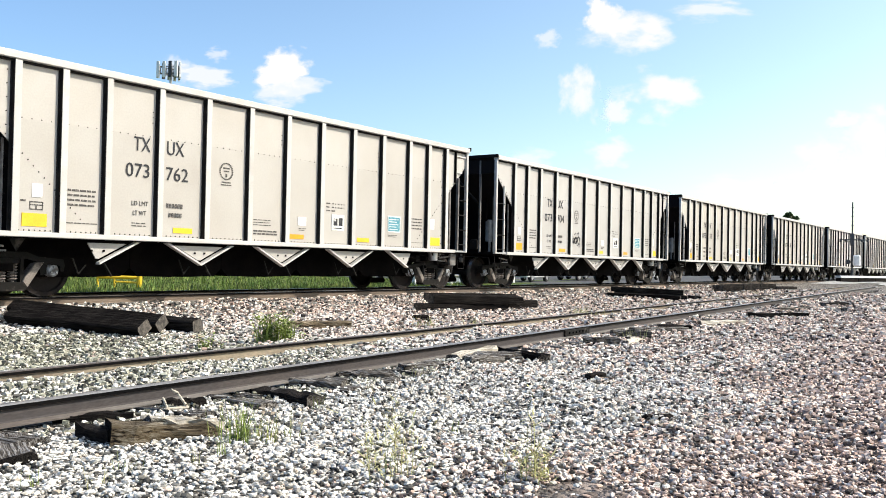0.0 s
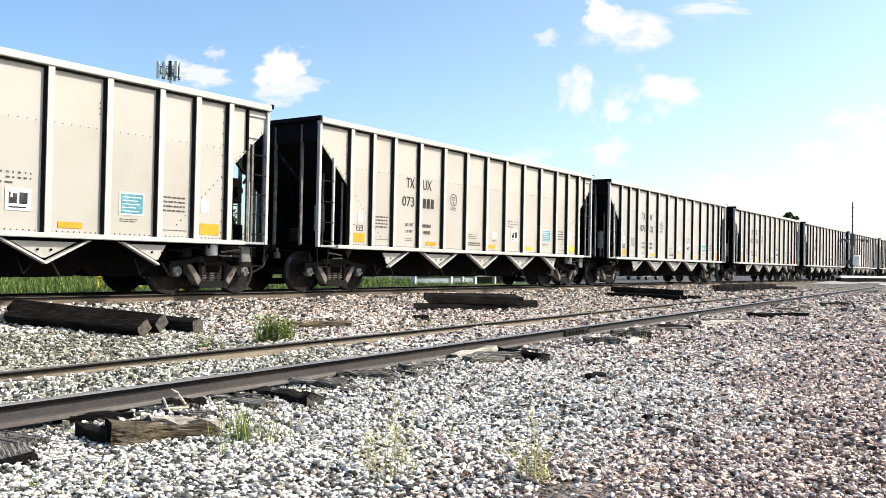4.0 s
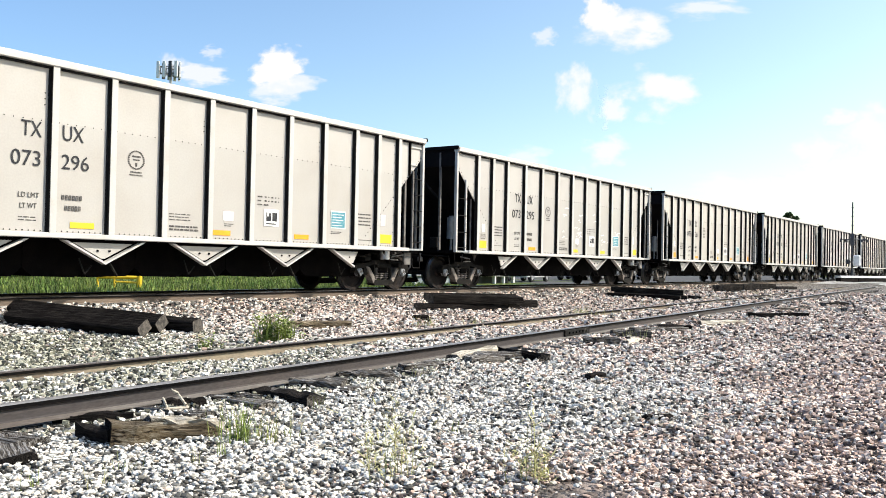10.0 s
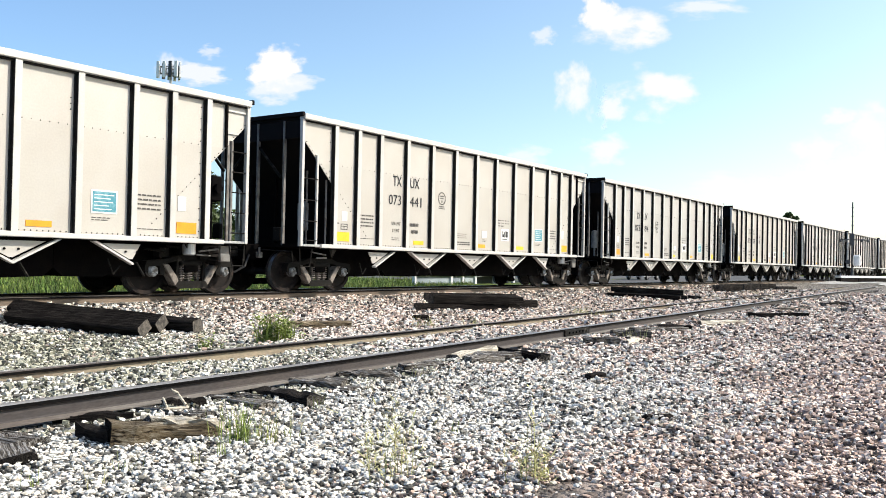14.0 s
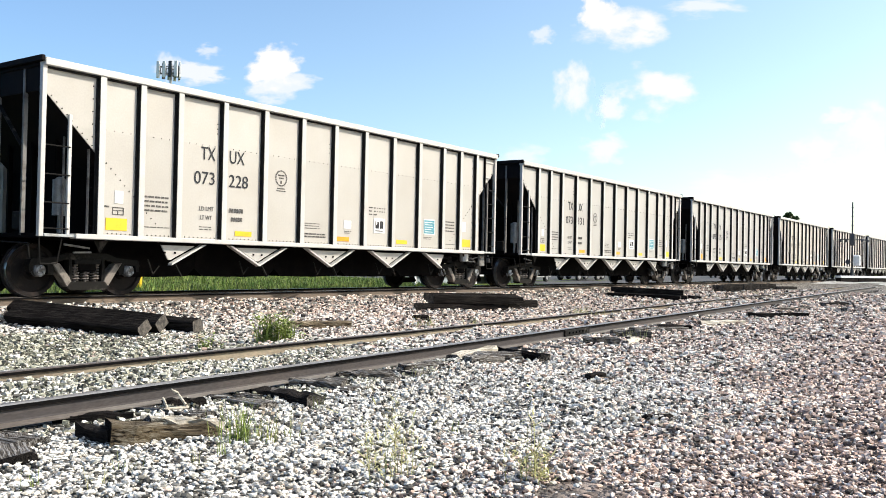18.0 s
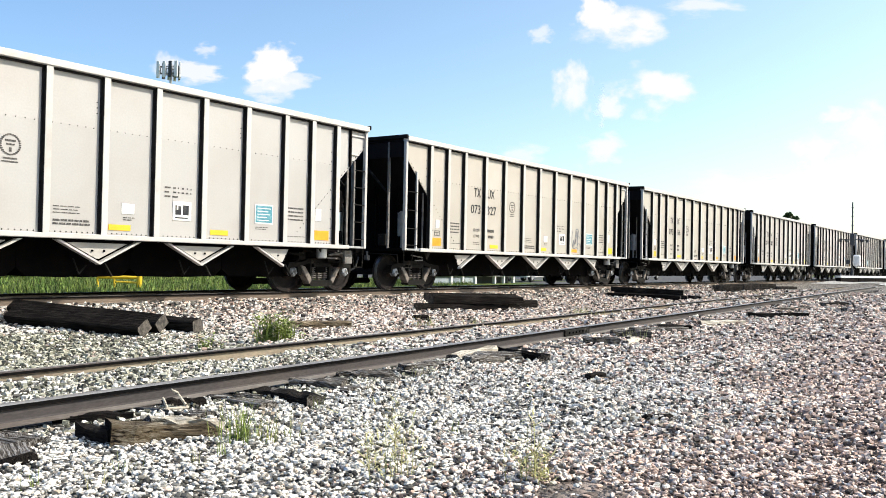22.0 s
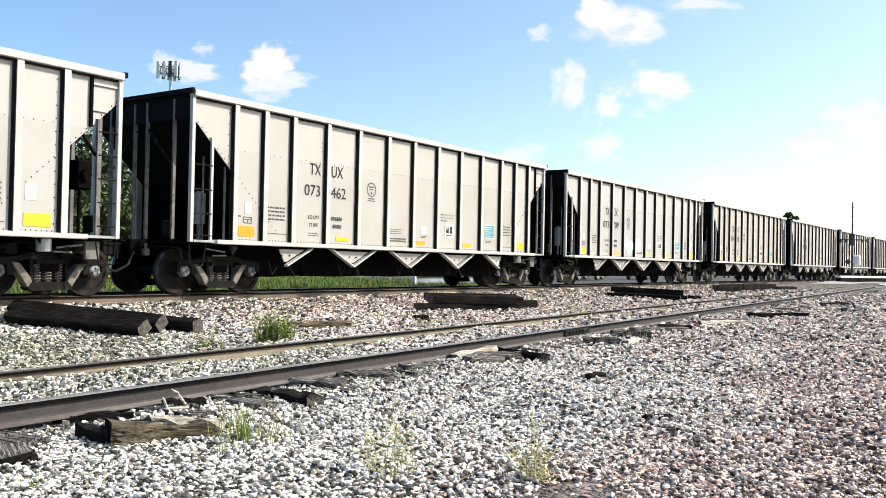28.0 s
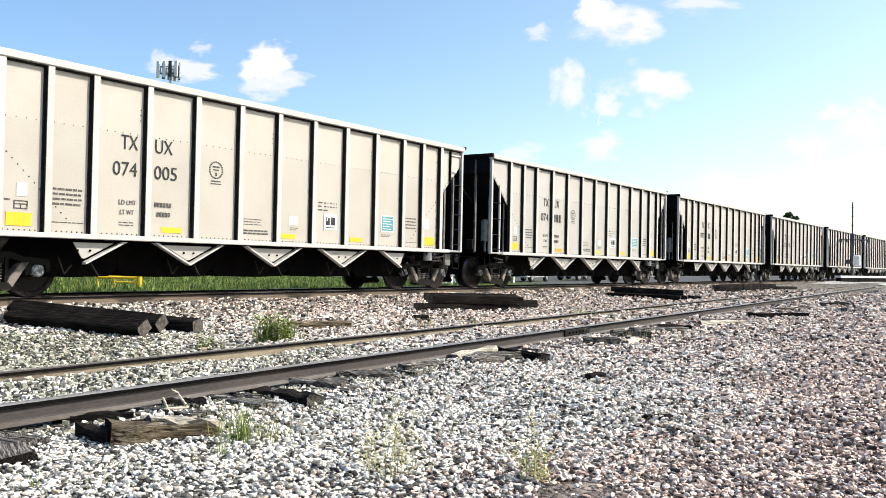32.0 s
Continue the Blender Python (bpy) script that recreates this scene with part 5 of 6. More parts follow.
# ================= weeds =================
def weed(name, x, y, count, height, spread, width, mat, label, seed, lean=0.5, leafy=0.0, category="weed"):
    """A clump of thin bent blades, or of stems with leaves."""
    rng = np.random.default_rng(seed)
    z0 = float(land(x, y))
    v, f = [], []
    for _ in range(count):
        a, r = rng.uniform(0, 2 * math.pi), spread * abs(rng.normal(0, 0.33))
        bx, by = r * math.cos(a), r * math.sin(a)
        hgt = height * rng.uniform(0.45, 1.05)
        tilt, b = lean * rng.uniform(0.1, 1.0), rng.uniform(0, 2 * math.pi)
        side = np.array([-math.sin(b), math.cos(b), 0])
        w = width * rng.uniform(0.6, 1.2)
        spine = []
        for k in range(4):
            t = k / 3
            out = hgt * tilt * t * t
            spine.append(np.array([bx + out * math.cos(b) + 0.3 * hgt * tilt * t * math.cos(a), by + out * math.sin(b) + 0.3 * hgt * tilt * t * math.sin(a), hgt * t * (1 - 0.25 * tilt * t) - 0.015]))
        n = len(v)
        for k, p in enumerate(spine):
            ww = w * (1 - k / 3.3)
            v += [p - side * ww, p + side * ww]
        for k in range(3):
            f.append((n + 2 * k, n + 2 * k + 1, n + 2 * k + 3, n + 2 * k + 2))
        if leafy:
            for k in range(int(9 * leafy)):
                t = rng.uniform(0.15, 1.0)
                i = min(2, int(t * 3))
                p = spine[i] + (spine[i + 1] - spine[i]) * (t * 3 - i)
                c = rng.uniform(0, 2 * math.pi)
                d = np.array([math.cos(c), math.sin(c), rng.uniform(-0.2, 0.7)])
                e = np.cross(d, (0, 0, 1))
                e = e / np.linalg.norm(e)
                ln, lw = min(height, 0.34) * rng.uniform(0.14, 0.32), width * rng.uniform(1.0, 2.0)
                n = len(v)
                v += [p, p + d * ln * 0.5 + e * lw, p + d * ln, p + d * ln * 0.5 - e * lw]
                f.append((n, n + 1, n + 2, n + 3))
    ob = new(name, raw_mesh(name, np.array(v), np.array(f), [mat]))
    ob.location = (x, y, z0)
    tagged(ob, label, category, "weeds in the gravel")


weed("green_weed", 8.62, 8.92, 60, 0.50, 0.42, 0.012, GREEN, "bushy green leafy weed growing in the ballast", 1, 0.5, 1.0)
weed("green_weed", 9.05, 9.0, 35, 0.38, 0.30, 0.012, GREEN, "low green leafy weed growing in the ballast", 2, 0.7, 1.0)
weed("green_weed", 7.60, 9.05, 16, 0.26, 0.3, 0.009, GREEN, "small green weed beside the siding", 3, 0.6, 1.0)
weed("grass_tuft", 3.94, 4.30, 110, 0.30, 0.32, 0.0038, GREEN, "tuft of green grass beside a rotten timber", 4, 0.45)
weed("grass_tuft", 4.12, 4.22, 40, 0.24, 0.3, 0.003, STRAW, "thin yellowing grass in pale gravel", 5, 0.6)
weed("tall_weed", 3.86, 2.95, 20, 0.50, 0.34, 0.0028, STRAW, "sparse tall yellow-green weed in pale gravel", 6, 0.55, 0.7)
weed("tall_weed", 3.95, 3.20, 14, 0.36, 0.40, 0.0025, STRAW, "sparse yellow-green weed in pale gravel", 7, 0.6, 0.5)
weed("tall_weed", 4.22, 2.32, 9, 0.56, 0.14, 0.0028, STRAW, "slender tall yellow-green weed in pale gravel", 8, 0.25, 0.7)
weed("tall_weed", 4.22, 2.30, 22, 0.26, 0.22, 0.0032, STRAW, "low yellow-green weed in pale gravel", 9, 0.5, 0.8)
for i, (x, y, c, hgt, s) in enumerate(((13.2, 9.45, 50, 0.26, 0.7), (12.4, 7.95, 36, 0.22, 0.5), (16.9, 8.1, 60, 0.34, 0.8), (13.6, 5.7, 30, 0.22, 0.5), (17.6, 8.5, 40, 0.26, 0.7), (11.9, 9.2, 20, 0.16, 0.4),
                                       (24.5, 9.2, 50, 0.25, 1.0), (30.0, 9.4, 50, 0.25, 1.1), (39.0, 10.5, 60, 0.3, 1.6))):
    weed("dry_grass", x, y, c, hgt, s, 0.006, STRAW, "patch of low yellow-green grass by the siding", 20 + i, 0.6)
for i, (x, y) in enumerate(((2.55, 4.35), (2.75, 4.10), (5.02, 3.40), (3.30, 3.98), (3.55, 4.05), (6.2, 5.1), (5.3, 4.9), (4.6, 2.7), (3.0, 4.2), (7.2, 5.3))):
    weed("grass_sprig", x, y, 12, 0.17, 0.14, 0.0026, STRAW if i % 2 else GREEN, "thin sprig of grass in pale gravel", 40 + i, 0.5)
# a dry bent stick by the rail
bm = bmesh.new()
for p, q in (((0, 0, 0), (-0.06, 0.03, 0.10)), ((-0.06, 0.03, 0.10), (-0.10, 0.05, 0.13)), ((-0.16, 0.0, 0.0), (-0.19, 0.02, 0.09)), ((0, 0, 0), (-0.18, 0.0, 0.015))):
    tube(bm, tuple(1.1 * c for c in p), tuple(1.1 * c for c in q), 0.014, 6, 0.008)
stick = new("dry_stick", mesh_of("dry_stick", bm, BLEACHED))
stick.matrix_world = pose(4.32, 5.32, float(land(4.32, 5.32)) + 0.03)
tagged(stick, "bleached forked stick leaning by the rail", "stick")

# ================= beyond the main line =================
def field_grass():
    rng = np.random.default_rng(8)
    k = 30000
    y = 19.2 + 34 * rng.uniform(0, 1, k) ** 1.6
    x = y * rng.uniform(0.35, 1.55, k)
    grown = ~((x > 45.5) & (y > 20.5))
    x, y = x[grown], y[grown]
    k = len(x)
    z = land(x, y)
    hgt = rng.uniform(0.16, 0.42, k) * (0.7 + 0.3 * np.sin(x * 0.8) * np.sin(y * 0.5))
    a, b = rng.uniform(0, 2 * np.pi, k), rng.uniform(0, 2 * np.pi, k)
    w = rng.uniform(0.010, 0.028, k)
    p = np.stack([x, y, z - 0.02], -1)
    s = np.stack([np.cos(a) * w, np.sin(a) * w, 0 * w], -1)
    t = p + np.stack([np.cos(b) * hgt * 0.35, np.sin(b) * hgt * 0.35, hgt], -1)
    v = np.stack([p - s, p + s, t], 1).reshape(-1, 3)
    f = np.arange(3 * k).reshape(-1, 3)
    tagged(new("field_grass", raw_mesh("field_grass", v, f, [FIELD])), "uneven bright green grass beyond the main line", "grass", kind="stuff")


field_grass()


def tree(x, y, height, radius, seed, label, group="", leaves=5200, size=0.16, base=0.16):
    """Tapered trunk, limbs and a ragged crown of many small leaves."""
    rng = np.random.default_rng(seed)
    ob = thing("tree", pose(x, y, float(land(x, y)) - 0.02), label, "tree", group)
    bm = bmesh.new()
    tips = []
    top = Vector((rng.uniform(-0.3, 0.3), rng.uniform(-0.3, 0.3), height * 0.62))
    tube(bm, (0, 0, 0), top * 0.5, height * 0.028, 9, height * 0.02)
    tube(bm, top * 0.5, top, height * 0.02, 8, height * 0.008)
    for k in range(11):
        a = k * 2.4 + rng.uniform(-0.4, 0.4)
        s = top * rng.uniform(0.25, 0.95)
        e = s + Vector((math.cos(a), math.sin(a), rng.uniform(0.3, 1.0))) * radius * rng.uniform(0.55, 0.85)
        e.z = min(e.z, height * 0.9)
        tube(bm, s, e, height * 0.010, 6, height * 0.003)
        tips += [e, s.lerp(e, 0.6)]
    part("trunk", bm, BARK, ob)
    tips.append(top + Vector((0, 0, height * 0.2)))
    for k in range(14):
        a, q = rng.uniform(0, 2 * math.pi), rng.uniform(0.3, 0.9)
        tips.append(Vector((math.cos(a) * radius * q, math.sin(a) * radius * q, height * rng.uniform(base, 0.85))))
    cent = np.array([tuple(t) for t in tips])
    pick = rng.integers(0, len(cent), leaves)
    blob = rng.normal(0, 1, (leaves, 3))
    blob /= np.linalg.norm(blob, axis=1)[:, None]
    p = cent[pick] + blob * (radius * 0.34 * rng.uniform(0.2, 1.1, leaves) ** 0.5)[:, None] * np.array([1, 1, 0.8])
    p[:, 2] = np.clip(p[:, 2], 0.2, height)
    d, e = rng.normal(0, 1, (leaves, 3)), rng.normal(0, 1, (leaves, 3))
    d /= np.linalg.norm(d, axis=1)[:, None]
    e = np.cross(d, e)
    e /= np.linalg.norm(e, axis=1)[:, None]
    s = size * rng.uniform(0.6, 1.4, leaves)[:, None]
    v = np.stack([p - d * s, p + e * s * 0.5, p + d * s, p - e * s * 0.5], 1).reshape(-1, 3)
    crown = new("crown", raw_mesh("crown", v, np.arange(4 * leaves).reshape(-1, 4), [LEAF]))
    crown.parent = ob
    return ob


for i, (x, y, h, r) in enumerate(((24, 48, 11.8, 4.3), (28.5, 46, 11.2, 4.1), (32.5, 47, 8.6, 3.4), (36.5, 46, 7.6, 3.0), (40.2, 48, 6.2, 2.6), (20, 46, 11.4, 4.2), (30.5, 52, 10.2, 4.2), (25.5, 42.5, 6.0, 3.0), (33, 43, 5.4, 2.8), (16, 49, 10.5, 4.2), (22, 42, 5.6, 3.0), (29.5, 42, 5.6, 3.0))):
    tree(x, y, h, r, 60 + i, "leafy green tree in the row beyond the main line", "trees beyond the main line", 4200, 0.17, 0.08)
tree(243, 57.4, 19.0, 2.5, 80, "distant dark green tree above the train", "", 3600, 0.42, 0.5)

# asphalt lot, low platform and parked cars behind the train
bm = bmesh.new()
box(bm, 46.0, 170.0, 21.0, 52.0, -0.05, 0.115)
tagged(new("parking_lot", mesh_of("parking_lot", bm, ASPHALT)), "dark asphalt parking lot beyond the main line", "parking lot", kind="structure")


def platform():
    ob = thing("loading_platform", pose(42.0, 27.4, 0.08), "low white-framed platform with pale grey-blue panels in the grass", "platform")
    part("deck", shape(box, -6.3, 3.65, -0.86, 0.9, 0.44, 0.50, 0.01), GALV, ob, "grey deck")
    part("deck_edge", shape(box, -0.6, 3.7, -0.95, -0.87, 0.43, 0.56, 0.01), WHITEPAINT, ob, "white painted deck edge")
    part("deck_edge", shape(box, -6.35, -0.6, -0.93, -0.87, 0.45, 0.51, 0.01), GALV, ob, "grey deck edge")
    for a, b in ((-6.30, -3.05), (-3.0, -1.95), (-1.9, -0.65)):
        part("side_panel", shape(box, a + 0.03, b - 0.03, -0.80, -0.76, 0.06, 0.44), BLUEPANEL, ob, "pale grey-blue side panel")
    part("back_wall", shape(box, -0.6, 3.6, -0.5, -0.4, 0.0, 0.44), DARKMETAL, ob)
    for x in (-6.32, -3.03, -1.93, -0.62, 1.47, 2.49, 3.62):
        part("pier", shape(box, x - 0.07, x + 0.07, -0.90, -0.72, 0.0, 0.44), WHITEPAINT, ob)


platform()


def sedan(x, y, turn, paint, label):
    ob = thing("parked_car", pose(x, y, 0.115, 0, 0, turn), label, "car", "parked cars")
    bm = bmesh.new()
    prism(bm, [(-2.2, 0.30), (-2.25, 0.62), (-2.1, 0.86), (-1.3, 0.92), (1.0, 0.90), (2.0, 0.74), (2.25, 0.55), (2.2, 0.30)], -0.86, 0.86)
    bmesh.ops.bevel(bm, geom=bm.edges[:], offset=0.05, segments=2, affect="EDGES")
    part("body", bm, paint, ob)
    bm = bmesh.new()
    prism(bm, [(-1.55, 0.90), (-1.0, 1.36), (0.25, 1.38), (1.05, 0.90)], -0.72, 0.72)
    part("cabin_glass", bm, DARKGLASS, ob)
    part("roof", shape(box, -0.95, 0.22, -0.70, 0.70, 1.36, 1.42, 0.02), paint, ob)
    for wx in (-1.35, 1.35):
        for wy in (-0.80, 0.80):
            bm = bmesh.new()
            lathe(bm, [(0.2, -0.1), (0.31, -0.1), (0.33, -0.05), (0.33, 0.05), (0.31, 0.1), (0.2, 0.1)], 20)
            w = part("wheel", bm, RUBBER, ob, at=pose(wx, wy, 0.33))
            bm = bmesh.new()
            lathe(bm, [(0.05, -0.11), (0.2, -0.105), (0.2, 0.105), (0.05, 0.11)], 16)
            part("rim", bm, GALV, w)


sedan(50.6, 28.4, 8, WHITEPAINT, "white parked car behind the tracks")
sedan(60.8, 29.6, -6, GALV, "silver parked car behind the tracks")
sedan(72.5, 29.2, 4, WHITEPAINT, "white parked car on the asphalt lot")
sedan(66.5, 31.8, -5, REDPAINT, "dark red parked car on the asphalt lot")
sedan(106.5, 33.0, 6, WHITEPAINT, "white parked car at the far end of the lot")


def yellow_barrier():
    ob = thing("yellow_barrier", pose(19.49, 28.03, float(land(19.49, 28.03)), 0, 0, -34), "low yellow steel pipe barrier standing in grass", "barrier")
    part("rail", shape(tube, (-0.72, 0, 0.40), (0.72, 0, 0.40), 0.065, 10), YELLOWPAINT, ob)
    for x, r in ((-0.72, 0.045), (0.72, 0.10), (-0.15, 0.04)):
        part("post", shape(tube, (x, 0, 0), (x, 0, 0.46), r, 10), YELLOWPAINT, ob)
    part("lower_rail", shape(tube, (-0.15, 0.02, 0.24), (0.7, 0.02, 0.20), 0.04, 8), YELLOWPAINT, ob)


yellow_barrier()


def cell_tower():
    r = 150.0
    x, y = 0.6099 * r, 0.7925 * r
    ob = thing("cell_tower", pose(x, y, float(land(x, y))), "tall grey cell tower with panel antennas", "tower")
    part("mast", shape(tube, (0, 0, 0), (0, 0, 33.0), 0.42, 16, 0.20), GALV, ob)
    bm = bmesh.new()
    for k in range(3):
        a, b = radians(120 * k + 25), radians(120 * k + 145)
        p, q = Vector((2.1 * math.cos(a), 2.1 * math.sin(a), 31.3)), Vector((2.1 * math.cos(b), 2.1 * math.sin(b), 31.3))
        for dz in (0.0, 1.1):
            tube(bm, p + Vector((0, 0, dz)), q + Vector((0, 0, dz)), 0.07, 6)
        tube(bm, (0, 0, 31.3), p, 0.08, 6)
    part("antenna_frame", bm, DARKMETAL, ob)
    for k in range(3):
        a = radians(120 * k + 85)
        n, t = Vector((math.cos(a), math.sin(a), 0)), Vector((-math.sin(a), math.cos(a), 0))
        for j in (-1.35, -0.45, 0.45, 1.35):
            c = n * 1.35 + t * j * 1.15
            panel = part("antenna", shape(box, -0.13, 0.13, -0.25, 0.25, -1.3, 1.3, 0.03), WHITEPAINT if j != 0.45 else DARKMETAL, ob, at=pose(c.x, c.y, 31.9, 0, 0, math.degrees(a)))
            part("radio_unit", shape(box, -0.42, -0.14, -0.24, 0.24, -0.7, 0.3), DARKMETAL, panel)


cell_tower()


def crossing():
    # mast with lamps beside the level crossing
    x, y = 75.6, 12.95
    z = float(land(x, y))
    ob = thing("crossing_signal", pose(x, y, z, 0, 0, 96), "tall dark crossing signal mast with lamp hoods", "signal")
    part("mast", shape(tube, (0, 0, 0), (0, 0, 6.72 - z), 0.085, 10, 0.05), DARKMETAL, ob)
    for k in range(5):
        part("climbing_step", shape(tube, (-0.11, 0, 4.5 + 0.36 * k), (0.11, 0, 4.5 + 0.36 * k), 0.02, 5), DARKMETAL, ob)
    part("lamp_arm", shape(tube, (-1.15, 0, 3.34), (0.95, 0, 3.40), 0.045, 8), DARKMETAL, ob)
    part("relay_case", shape(box, -0.16, 0.16, -0.12, 0.12, 2.9, 3.85, 0.03), DARKMETAL, ob)
    part("base_casting", shape(tube, (0, 0, 0), (0, 0, 1.0), 0.17, 10, 0.12), DARKMETAL, ob)
    for s in (-1.1, -0.7, 0.45, 0.85):
        bm = bmesh.new()
        lathe(bm, [(0.03, 0.10), (0.10, 0.06), (0.115, 0.0), (0.115, -0.25)], 14)
        part("lamp_hood", bm, DARKMETAL, ob, at=pose(s, -0.05, 3.27))
    bm = bmesh.new()
    box(bm, -0.62, -0.06, -0.25, 0.25, 1.25, 2.15, 0.1)
    part("gate_box", bm, WHITEPAINT, ob, "white gate mechanism box")
    bm = bmesh.new()
    lathe(bm, [(0.10, -0.06), (0.19, -0.06), (0.19, 0.06), (0.10, 0.06)], 18)
    part("bell", bm, DARKMETAL, ob, at=pose(0.30, -0.1, 1.6))
    # crossing panels over the main line
    for k, (y0, y1) in enumerate(((13.9, 14.62), (14.92, 16.16), (16.46, 18.0))):
        bm = bmesh.new()
        box(bm, 74.0, 84.0, y0, y1, 0.15, 0.45, 0.02)
        tagged(new("crossing_panel", mesh_of("crossing_panel", bm, ASPHALT)), "dark asphalt level-crossing panel between rails", "crossing panel", "panels of the level crossing", kind="structure")
    # pale access road that climbs to the crossing
    corners = [Vector(c) for c in ((64.0, 13.6), (97.0, 13.6), (104.0, 4.0), (71.0, 4.0))]
    bm = bmesh.new()
    grid = []
    for i in range(13):
        row = []
        for j in range(9):
            p = corners[0].lerp(corners[1], i / 12).lerp(corners[3].lerp(corners[2], i / 12), j / 8)
            row.append(bm.verts.new((p.x, p.y, float(land(p.x, p.y)) + 0.03)))
        grid.append(row)
    for i in range(12):
        for j in range(8):
            bm.faces.new((grid[i][j], grid[i][j + 1], grid[i + 1][j + 1], grid[i + 1][j]))
    bmesh.ops.solidify(bm, geom=bm.faces[:], thickness=0.08)
    tagged(new("access_road", mesh_of("access_road", bm, CONCRETE)), "pale concrete access road rising to the level crossing", "road", kind="structure")
    # a pale slab on dark bearers beside the main line
    slab = thing("slab_on_bearers", pose(75.6, 12.05, float(land(75.6, 12.05)) - 0.01, 0, 0, -19), "long white concrete slab resting on black timbers", "slab")
    part("slab", shape(box, -3.9, 4.2, -0.25, 0.25, 0.30, 0.46, 0.02), WHITEPAINT, slab)
    part("end_block", shape(box, 3.9, 4.35, -0.27, 0.27, -0.02, 0.48, 0.02), WHITEPAINT, slab)
    for k in range(3):
        part("bearer", shape(box, -3.8 + 2.6 * k, -1.25 + 2.6 * k, -0.2, 0.2, -0.02, 0.30, 0.02), BLACKTIE, slab)


crossing()

# ================= clouds =================
def cloud_material():
    m = bpy.data.materials.new("cloud")
    m.use_nodes = True
    n, l = m.node_tree.nodes, m.node_tree.links.new
    n.remove(n["Principled BSDF"])
    co, info = n.new("ShaderNodeTexCoord"), n.new("ShaderNodeObjectInfo")
    off = n.new("ShaderNodeVectorMath")
    off.operation = "MULTIPLY_ADD"
    off.inputs[1].default_value = (1, 1, 1)
    cmb = n.new("ShaderNodeCombineXYZ")
    mul = n.new("ShaderNodeMath")
    mul.operation = "MULTIPLY"
    mul.inputs[1].default_value = 37.0
    l(info.outputs["Random"], mul.inputs[0])
    l(mul.outputs[0], cmb.inputs[2])
    l(co.outputs["Object"], off.inputs[0])
    l(cmb.outputs[0], off.inputs[2])
    noise_a = n.new("ShaderNodeTexNoise")
    noise_a.inputs["Scale"].default_value, noise_a.inputs["Detail"].default_value, noise_a.inputs["Roughness"].default_value = 1.4, 5, 0.52
    l(off.outputs[0], noise_a.inputs["Vector"])
    ln = n.new("ShaderNodeVectorMath")
    ln.operation = "LENGTH"
    l(co.outputs["Object"], ln.inputs[0])
    # dense where the noise is larger than the distance from the middle
    sub = n.new("ShaderNodeMath")
    sub.operation = "MULTIPLY_ADD"
    sub.inputs[1].default_value = 1.9
    l(noise_a.outputs["Fac"], sub.inputs[0])
    neg = n.new("ShaderNodeMath")
    neg.operation = "MULTIPLY"
    neg.inputs[1].default_value = -1.0
    l(ln.outputs["Value"], neg.inputs[0])
    l(neg.outputs[0], sub.inputs[2])
    al = n.new("ShaderNodeMapRange")
    al.interpolation_type = "SMOOTHSTEP"
    al.inputs["From Min"].default_value = 0.05
    l(sub.outputs[0], al.inputs["Value"])
    col = n.new("ShaderNodeSeparateColor")
    l(info.outputs["Color"], col.inputs[0])
    l(col.outputs[1], al.inputs["From Max"])      # how soft the edge is
    dens = n.new("ShaderNodeMath")
    dens.operation = "MULTIPLY"
    l(al.outputs[0], dens.inputs[0])
    l(col.outputs[0], dens.inputs[1])
    em, tr, mx = n.new("ShaderNodeEmission"), n.new("ShaderNodeBsdfTransparent"), n.new("ShaderNodeMixShader")
    em.inputs["Color"].default_value = (1.0, 0.985, 0.97, 1)
    em.inputs["Strength"].default_value = 0.72
    l(dens.outputs[0], mx.inputs[0])
    l(tr.outputs[0], mx.inputs[1])
    l(em.outputs[0], mx.inputs[2])
    l(mx.outputs[0], n["Material Output"].inputs["Surface"])
    return m


CLOUD = cloud_material()
CLOUDS = []


def cloud(px, py, w, h, density, drift, label="white cumulus cloud in a blue sky", soft=0.7):
    """A bank of cloud far off: px, py are its place across and up in the view's half widths, w and h its half sizes likewise; drift in the same measure over the clip."""
    far = 3600.0
    half = math.tan(cam.data.angle / 2)
    bm = bmesh.new()
    bmesh.ops.create_grid(bm, x_segments=12, y_segments=12, size=1.25)
    for v in bm.verts:
        v.co.z = 0.12 * (1.6 - v.co.length_squared)
    ob = new("cloud", mesh_of("cloud", bm, CLOUD))
    ob.color = (density, soft, density, 1)

    def at(x, y):
        return VIEW @ Matrix.Translation((x * half * far, y * half * far, -far))

    ob.scale = (1.35 * w * half * far, 1.35 * h * half * far, w * half * far)
    ob.visible_shadow = False
    CLOUDS.append((ob, at(px, py), at(px + drift[0], py + drift[1])))
    tagged(ob, label, "cloud", "clouds in the sky")


D1, D2 = (-0.022, 0.0150), (-0.036, 0.0140)
cloud(0.415, 0.492, 0.090, 0.046, 1.0, D1)
cloud(0.362, 0.520, 0.038, 0.042, 1.0, D1, soft=0.5)
cloud(-0.360, 0.400, 0.058, 0.043, 1.0, D2, soft=0.46)
cloud(-0.350, 0.360, 0.075, 0.030, 0.7, D2, soft=0.5)
cloud(-0.545, 0.385, 0.070, 0.026, 0.8, D2, soft=0.5)
cloud(-0.600, 0.405, 0.030, 0.030, 0.6, D2)
cloud(-0.510, 0.440, 0.028, 0.014, 0.55, D2)
cloud(0.235, 0.472, 0.030, 0.020, 0.6, D1)
cloud(0.312, 0.345, 0.040, 0.055, 0.85, D1)
cloud(0.490, 0.350, 0.080, 0.050, 1.0, D1)
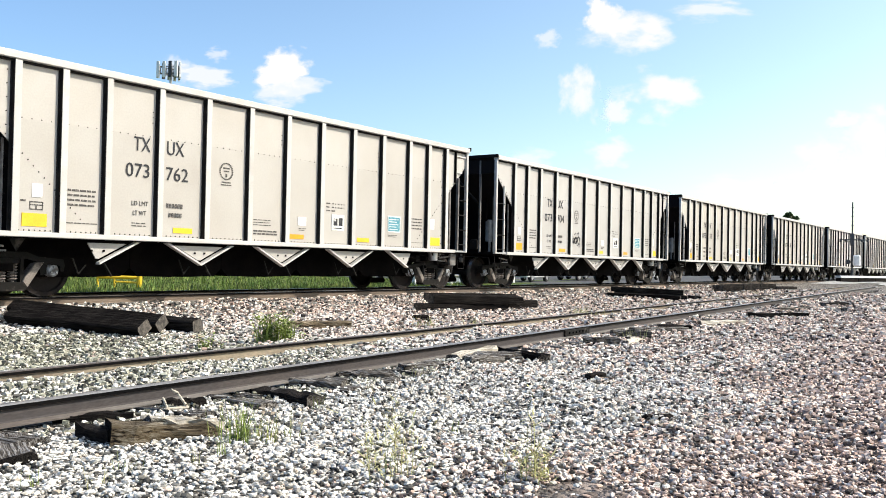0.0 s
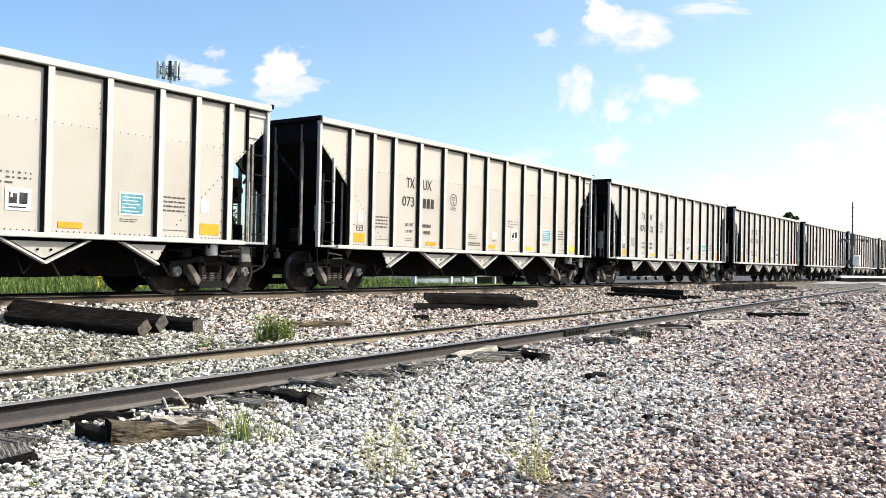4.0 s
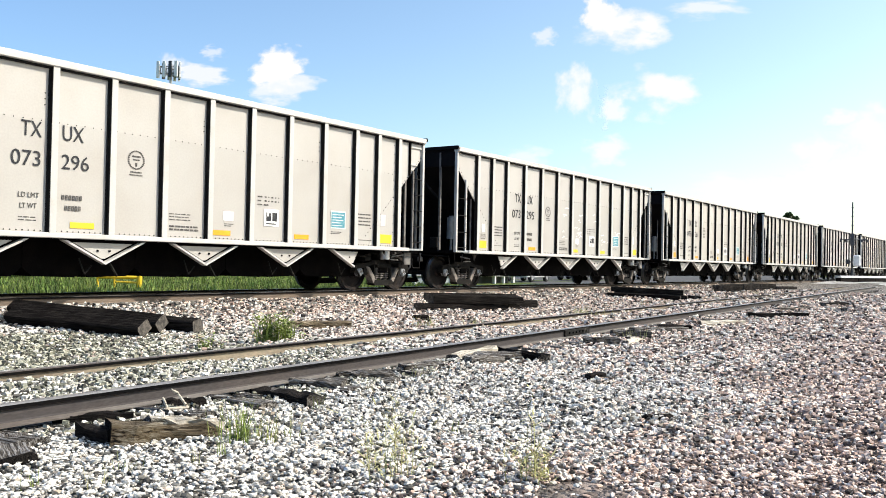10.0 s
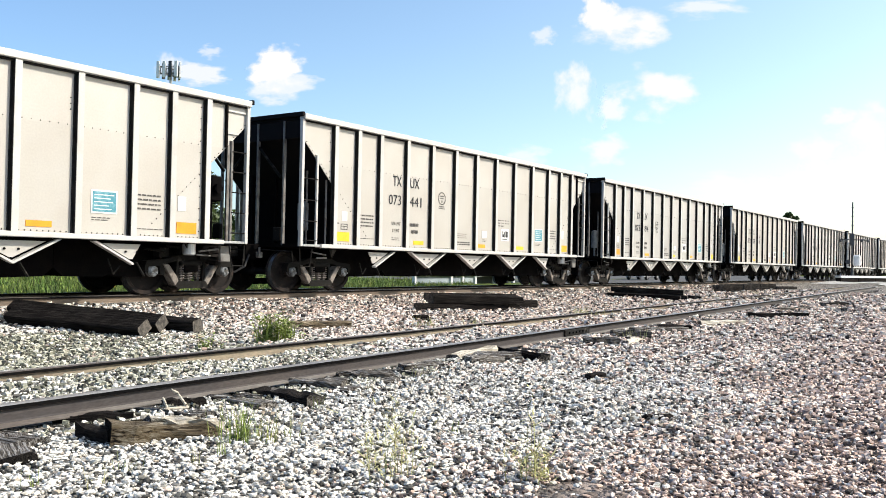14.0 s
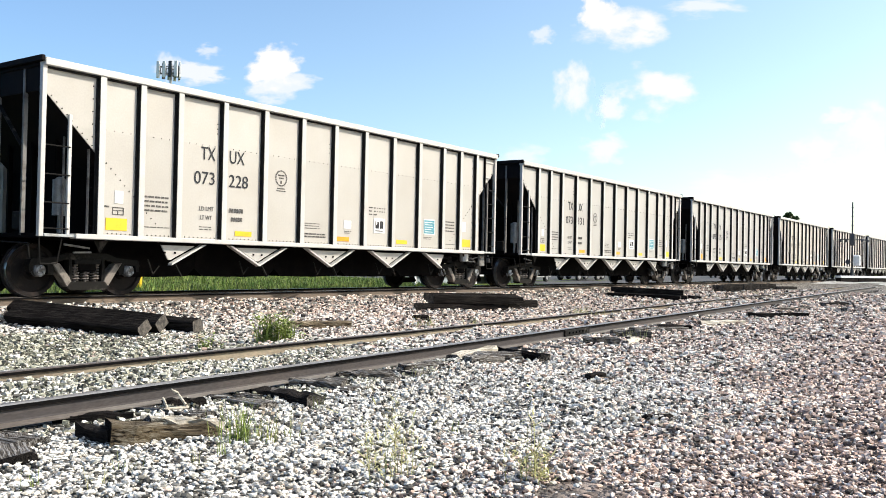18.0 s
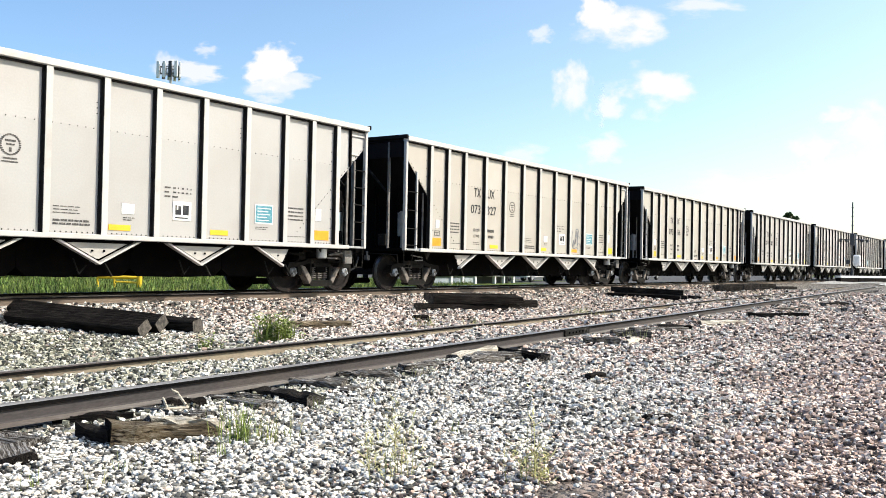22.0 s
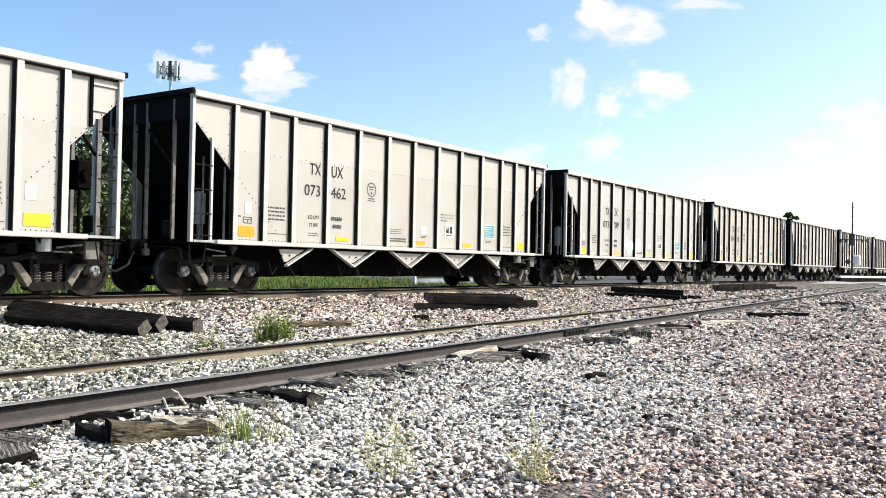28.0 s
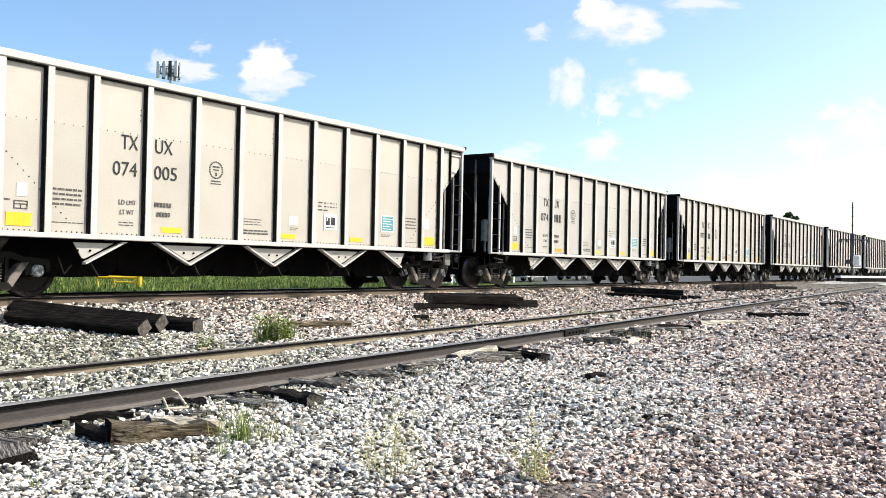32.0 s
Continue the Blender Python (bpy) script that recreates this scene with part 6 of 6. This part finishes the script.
cloud(0.395, 0.310, 0.035, 0.032, 0.8, D1)
cloud(0.600, 0.540, 0.080, 0.022, 0.7, D1, "thin wispy white cloud in a blue sky")
cloud(0.378, 0.212, 0.052, 0.036, 0.8, D1)
cloud(0.195, 0.205, 0.050, 0.022, 0.6, D1)
cloud(0.850, 0.215, 0.060, 0.040, 0.8, D1)
cloud(0.905, 0.290, 0.040, 0.025, 0.7, D1)
cloud(0.970, 0.270, 0.060, 0.045, 0.7, D1)
cloud(0.640, 0.130, 0.090, 0.030, 0.6, D1)
cloud(0.780, 0.120, 0.120, 0.040, 0.7, D1)
cloud(1.000, 0.130, 0.130, 0.060, 0.7, D1)

# ================= what moves =================
# metres that the train has gone, second by second
GONE = (0.00, 9.88, 20.26, 30.16, 40.21, 50.15, 60.17, 69.97, 79.28, 89.53, 99.24, 108.91, 118.65, 128.24, 137.86, 148.22, 158.02, 167.37, 176.42, 186.32, 195.73, 205.15, 214.89, 224.23, 233.57, 242.79, 251.92, 261.37, 270.38, 279.54, 288.69, 298.21, 307.69)


def run(t):
    """Metres that the train has gone at t seconds, smoothly between the whole seconds."""
    k = min(int(t), 31)
    p = [GONE[min(max(i, 0), 32)] for i in range(k - 1, k + 3)]
    if k == 0:
        p[0] = 2 * p[1] - p[2]
    if k == 31:
        p[3] = 2 * p[2] - p[1]
    u = t - k
    m0, m1 = (p[2] - p[0]) / 2, (p[3] - p[1]) / 2
    return (2 * u ** 3 - 3 * u * u + 1) * p[1] + (u ** 3 - 2 * u * u + u) * m0 + (3 * u * u - 2 * u ** 3) * p[2] + (u ** 3 - u * u) * m1


def motions():
    times = [float(k) for k in range(33)]
    for k, car in enumerate(CARS):
        walk(car, [(t, pose(FIRST + CAR_PITCH * k - run(t), MAIN_Y, RAIL_Z + DROP)) for t in times])
    for ob, a, b in CLOUDS:
        walk(ob, [(0.0, a), (32.0, b)])
    # the wheels roll: alike wheelsets share one turning
    steps = [round(i / 15, 4) for i in range(481)]
    turning = {}
    for car in CARS:
        for ob in car.children_recursive:
            if not ob.name.startswith("wheelset"):
                continue
            x = round(ob.matrix_basis.translation.x, 3)
            if x not in turning:
                base = ob.matrix_basis.copy()
                walk(ob, [(t, base @ Matrix.Rotation(-run(t) / 0.475, 4, "Y")) for t in steps])
                turning[x] = ob.animation_data
            else:
                ob.rotation_mode = "QUATERNION"
                keys = ob.animation_data_create()
                keys.action = turning[x].action
                keys.action_slot = turning[x].action_slot


motions()
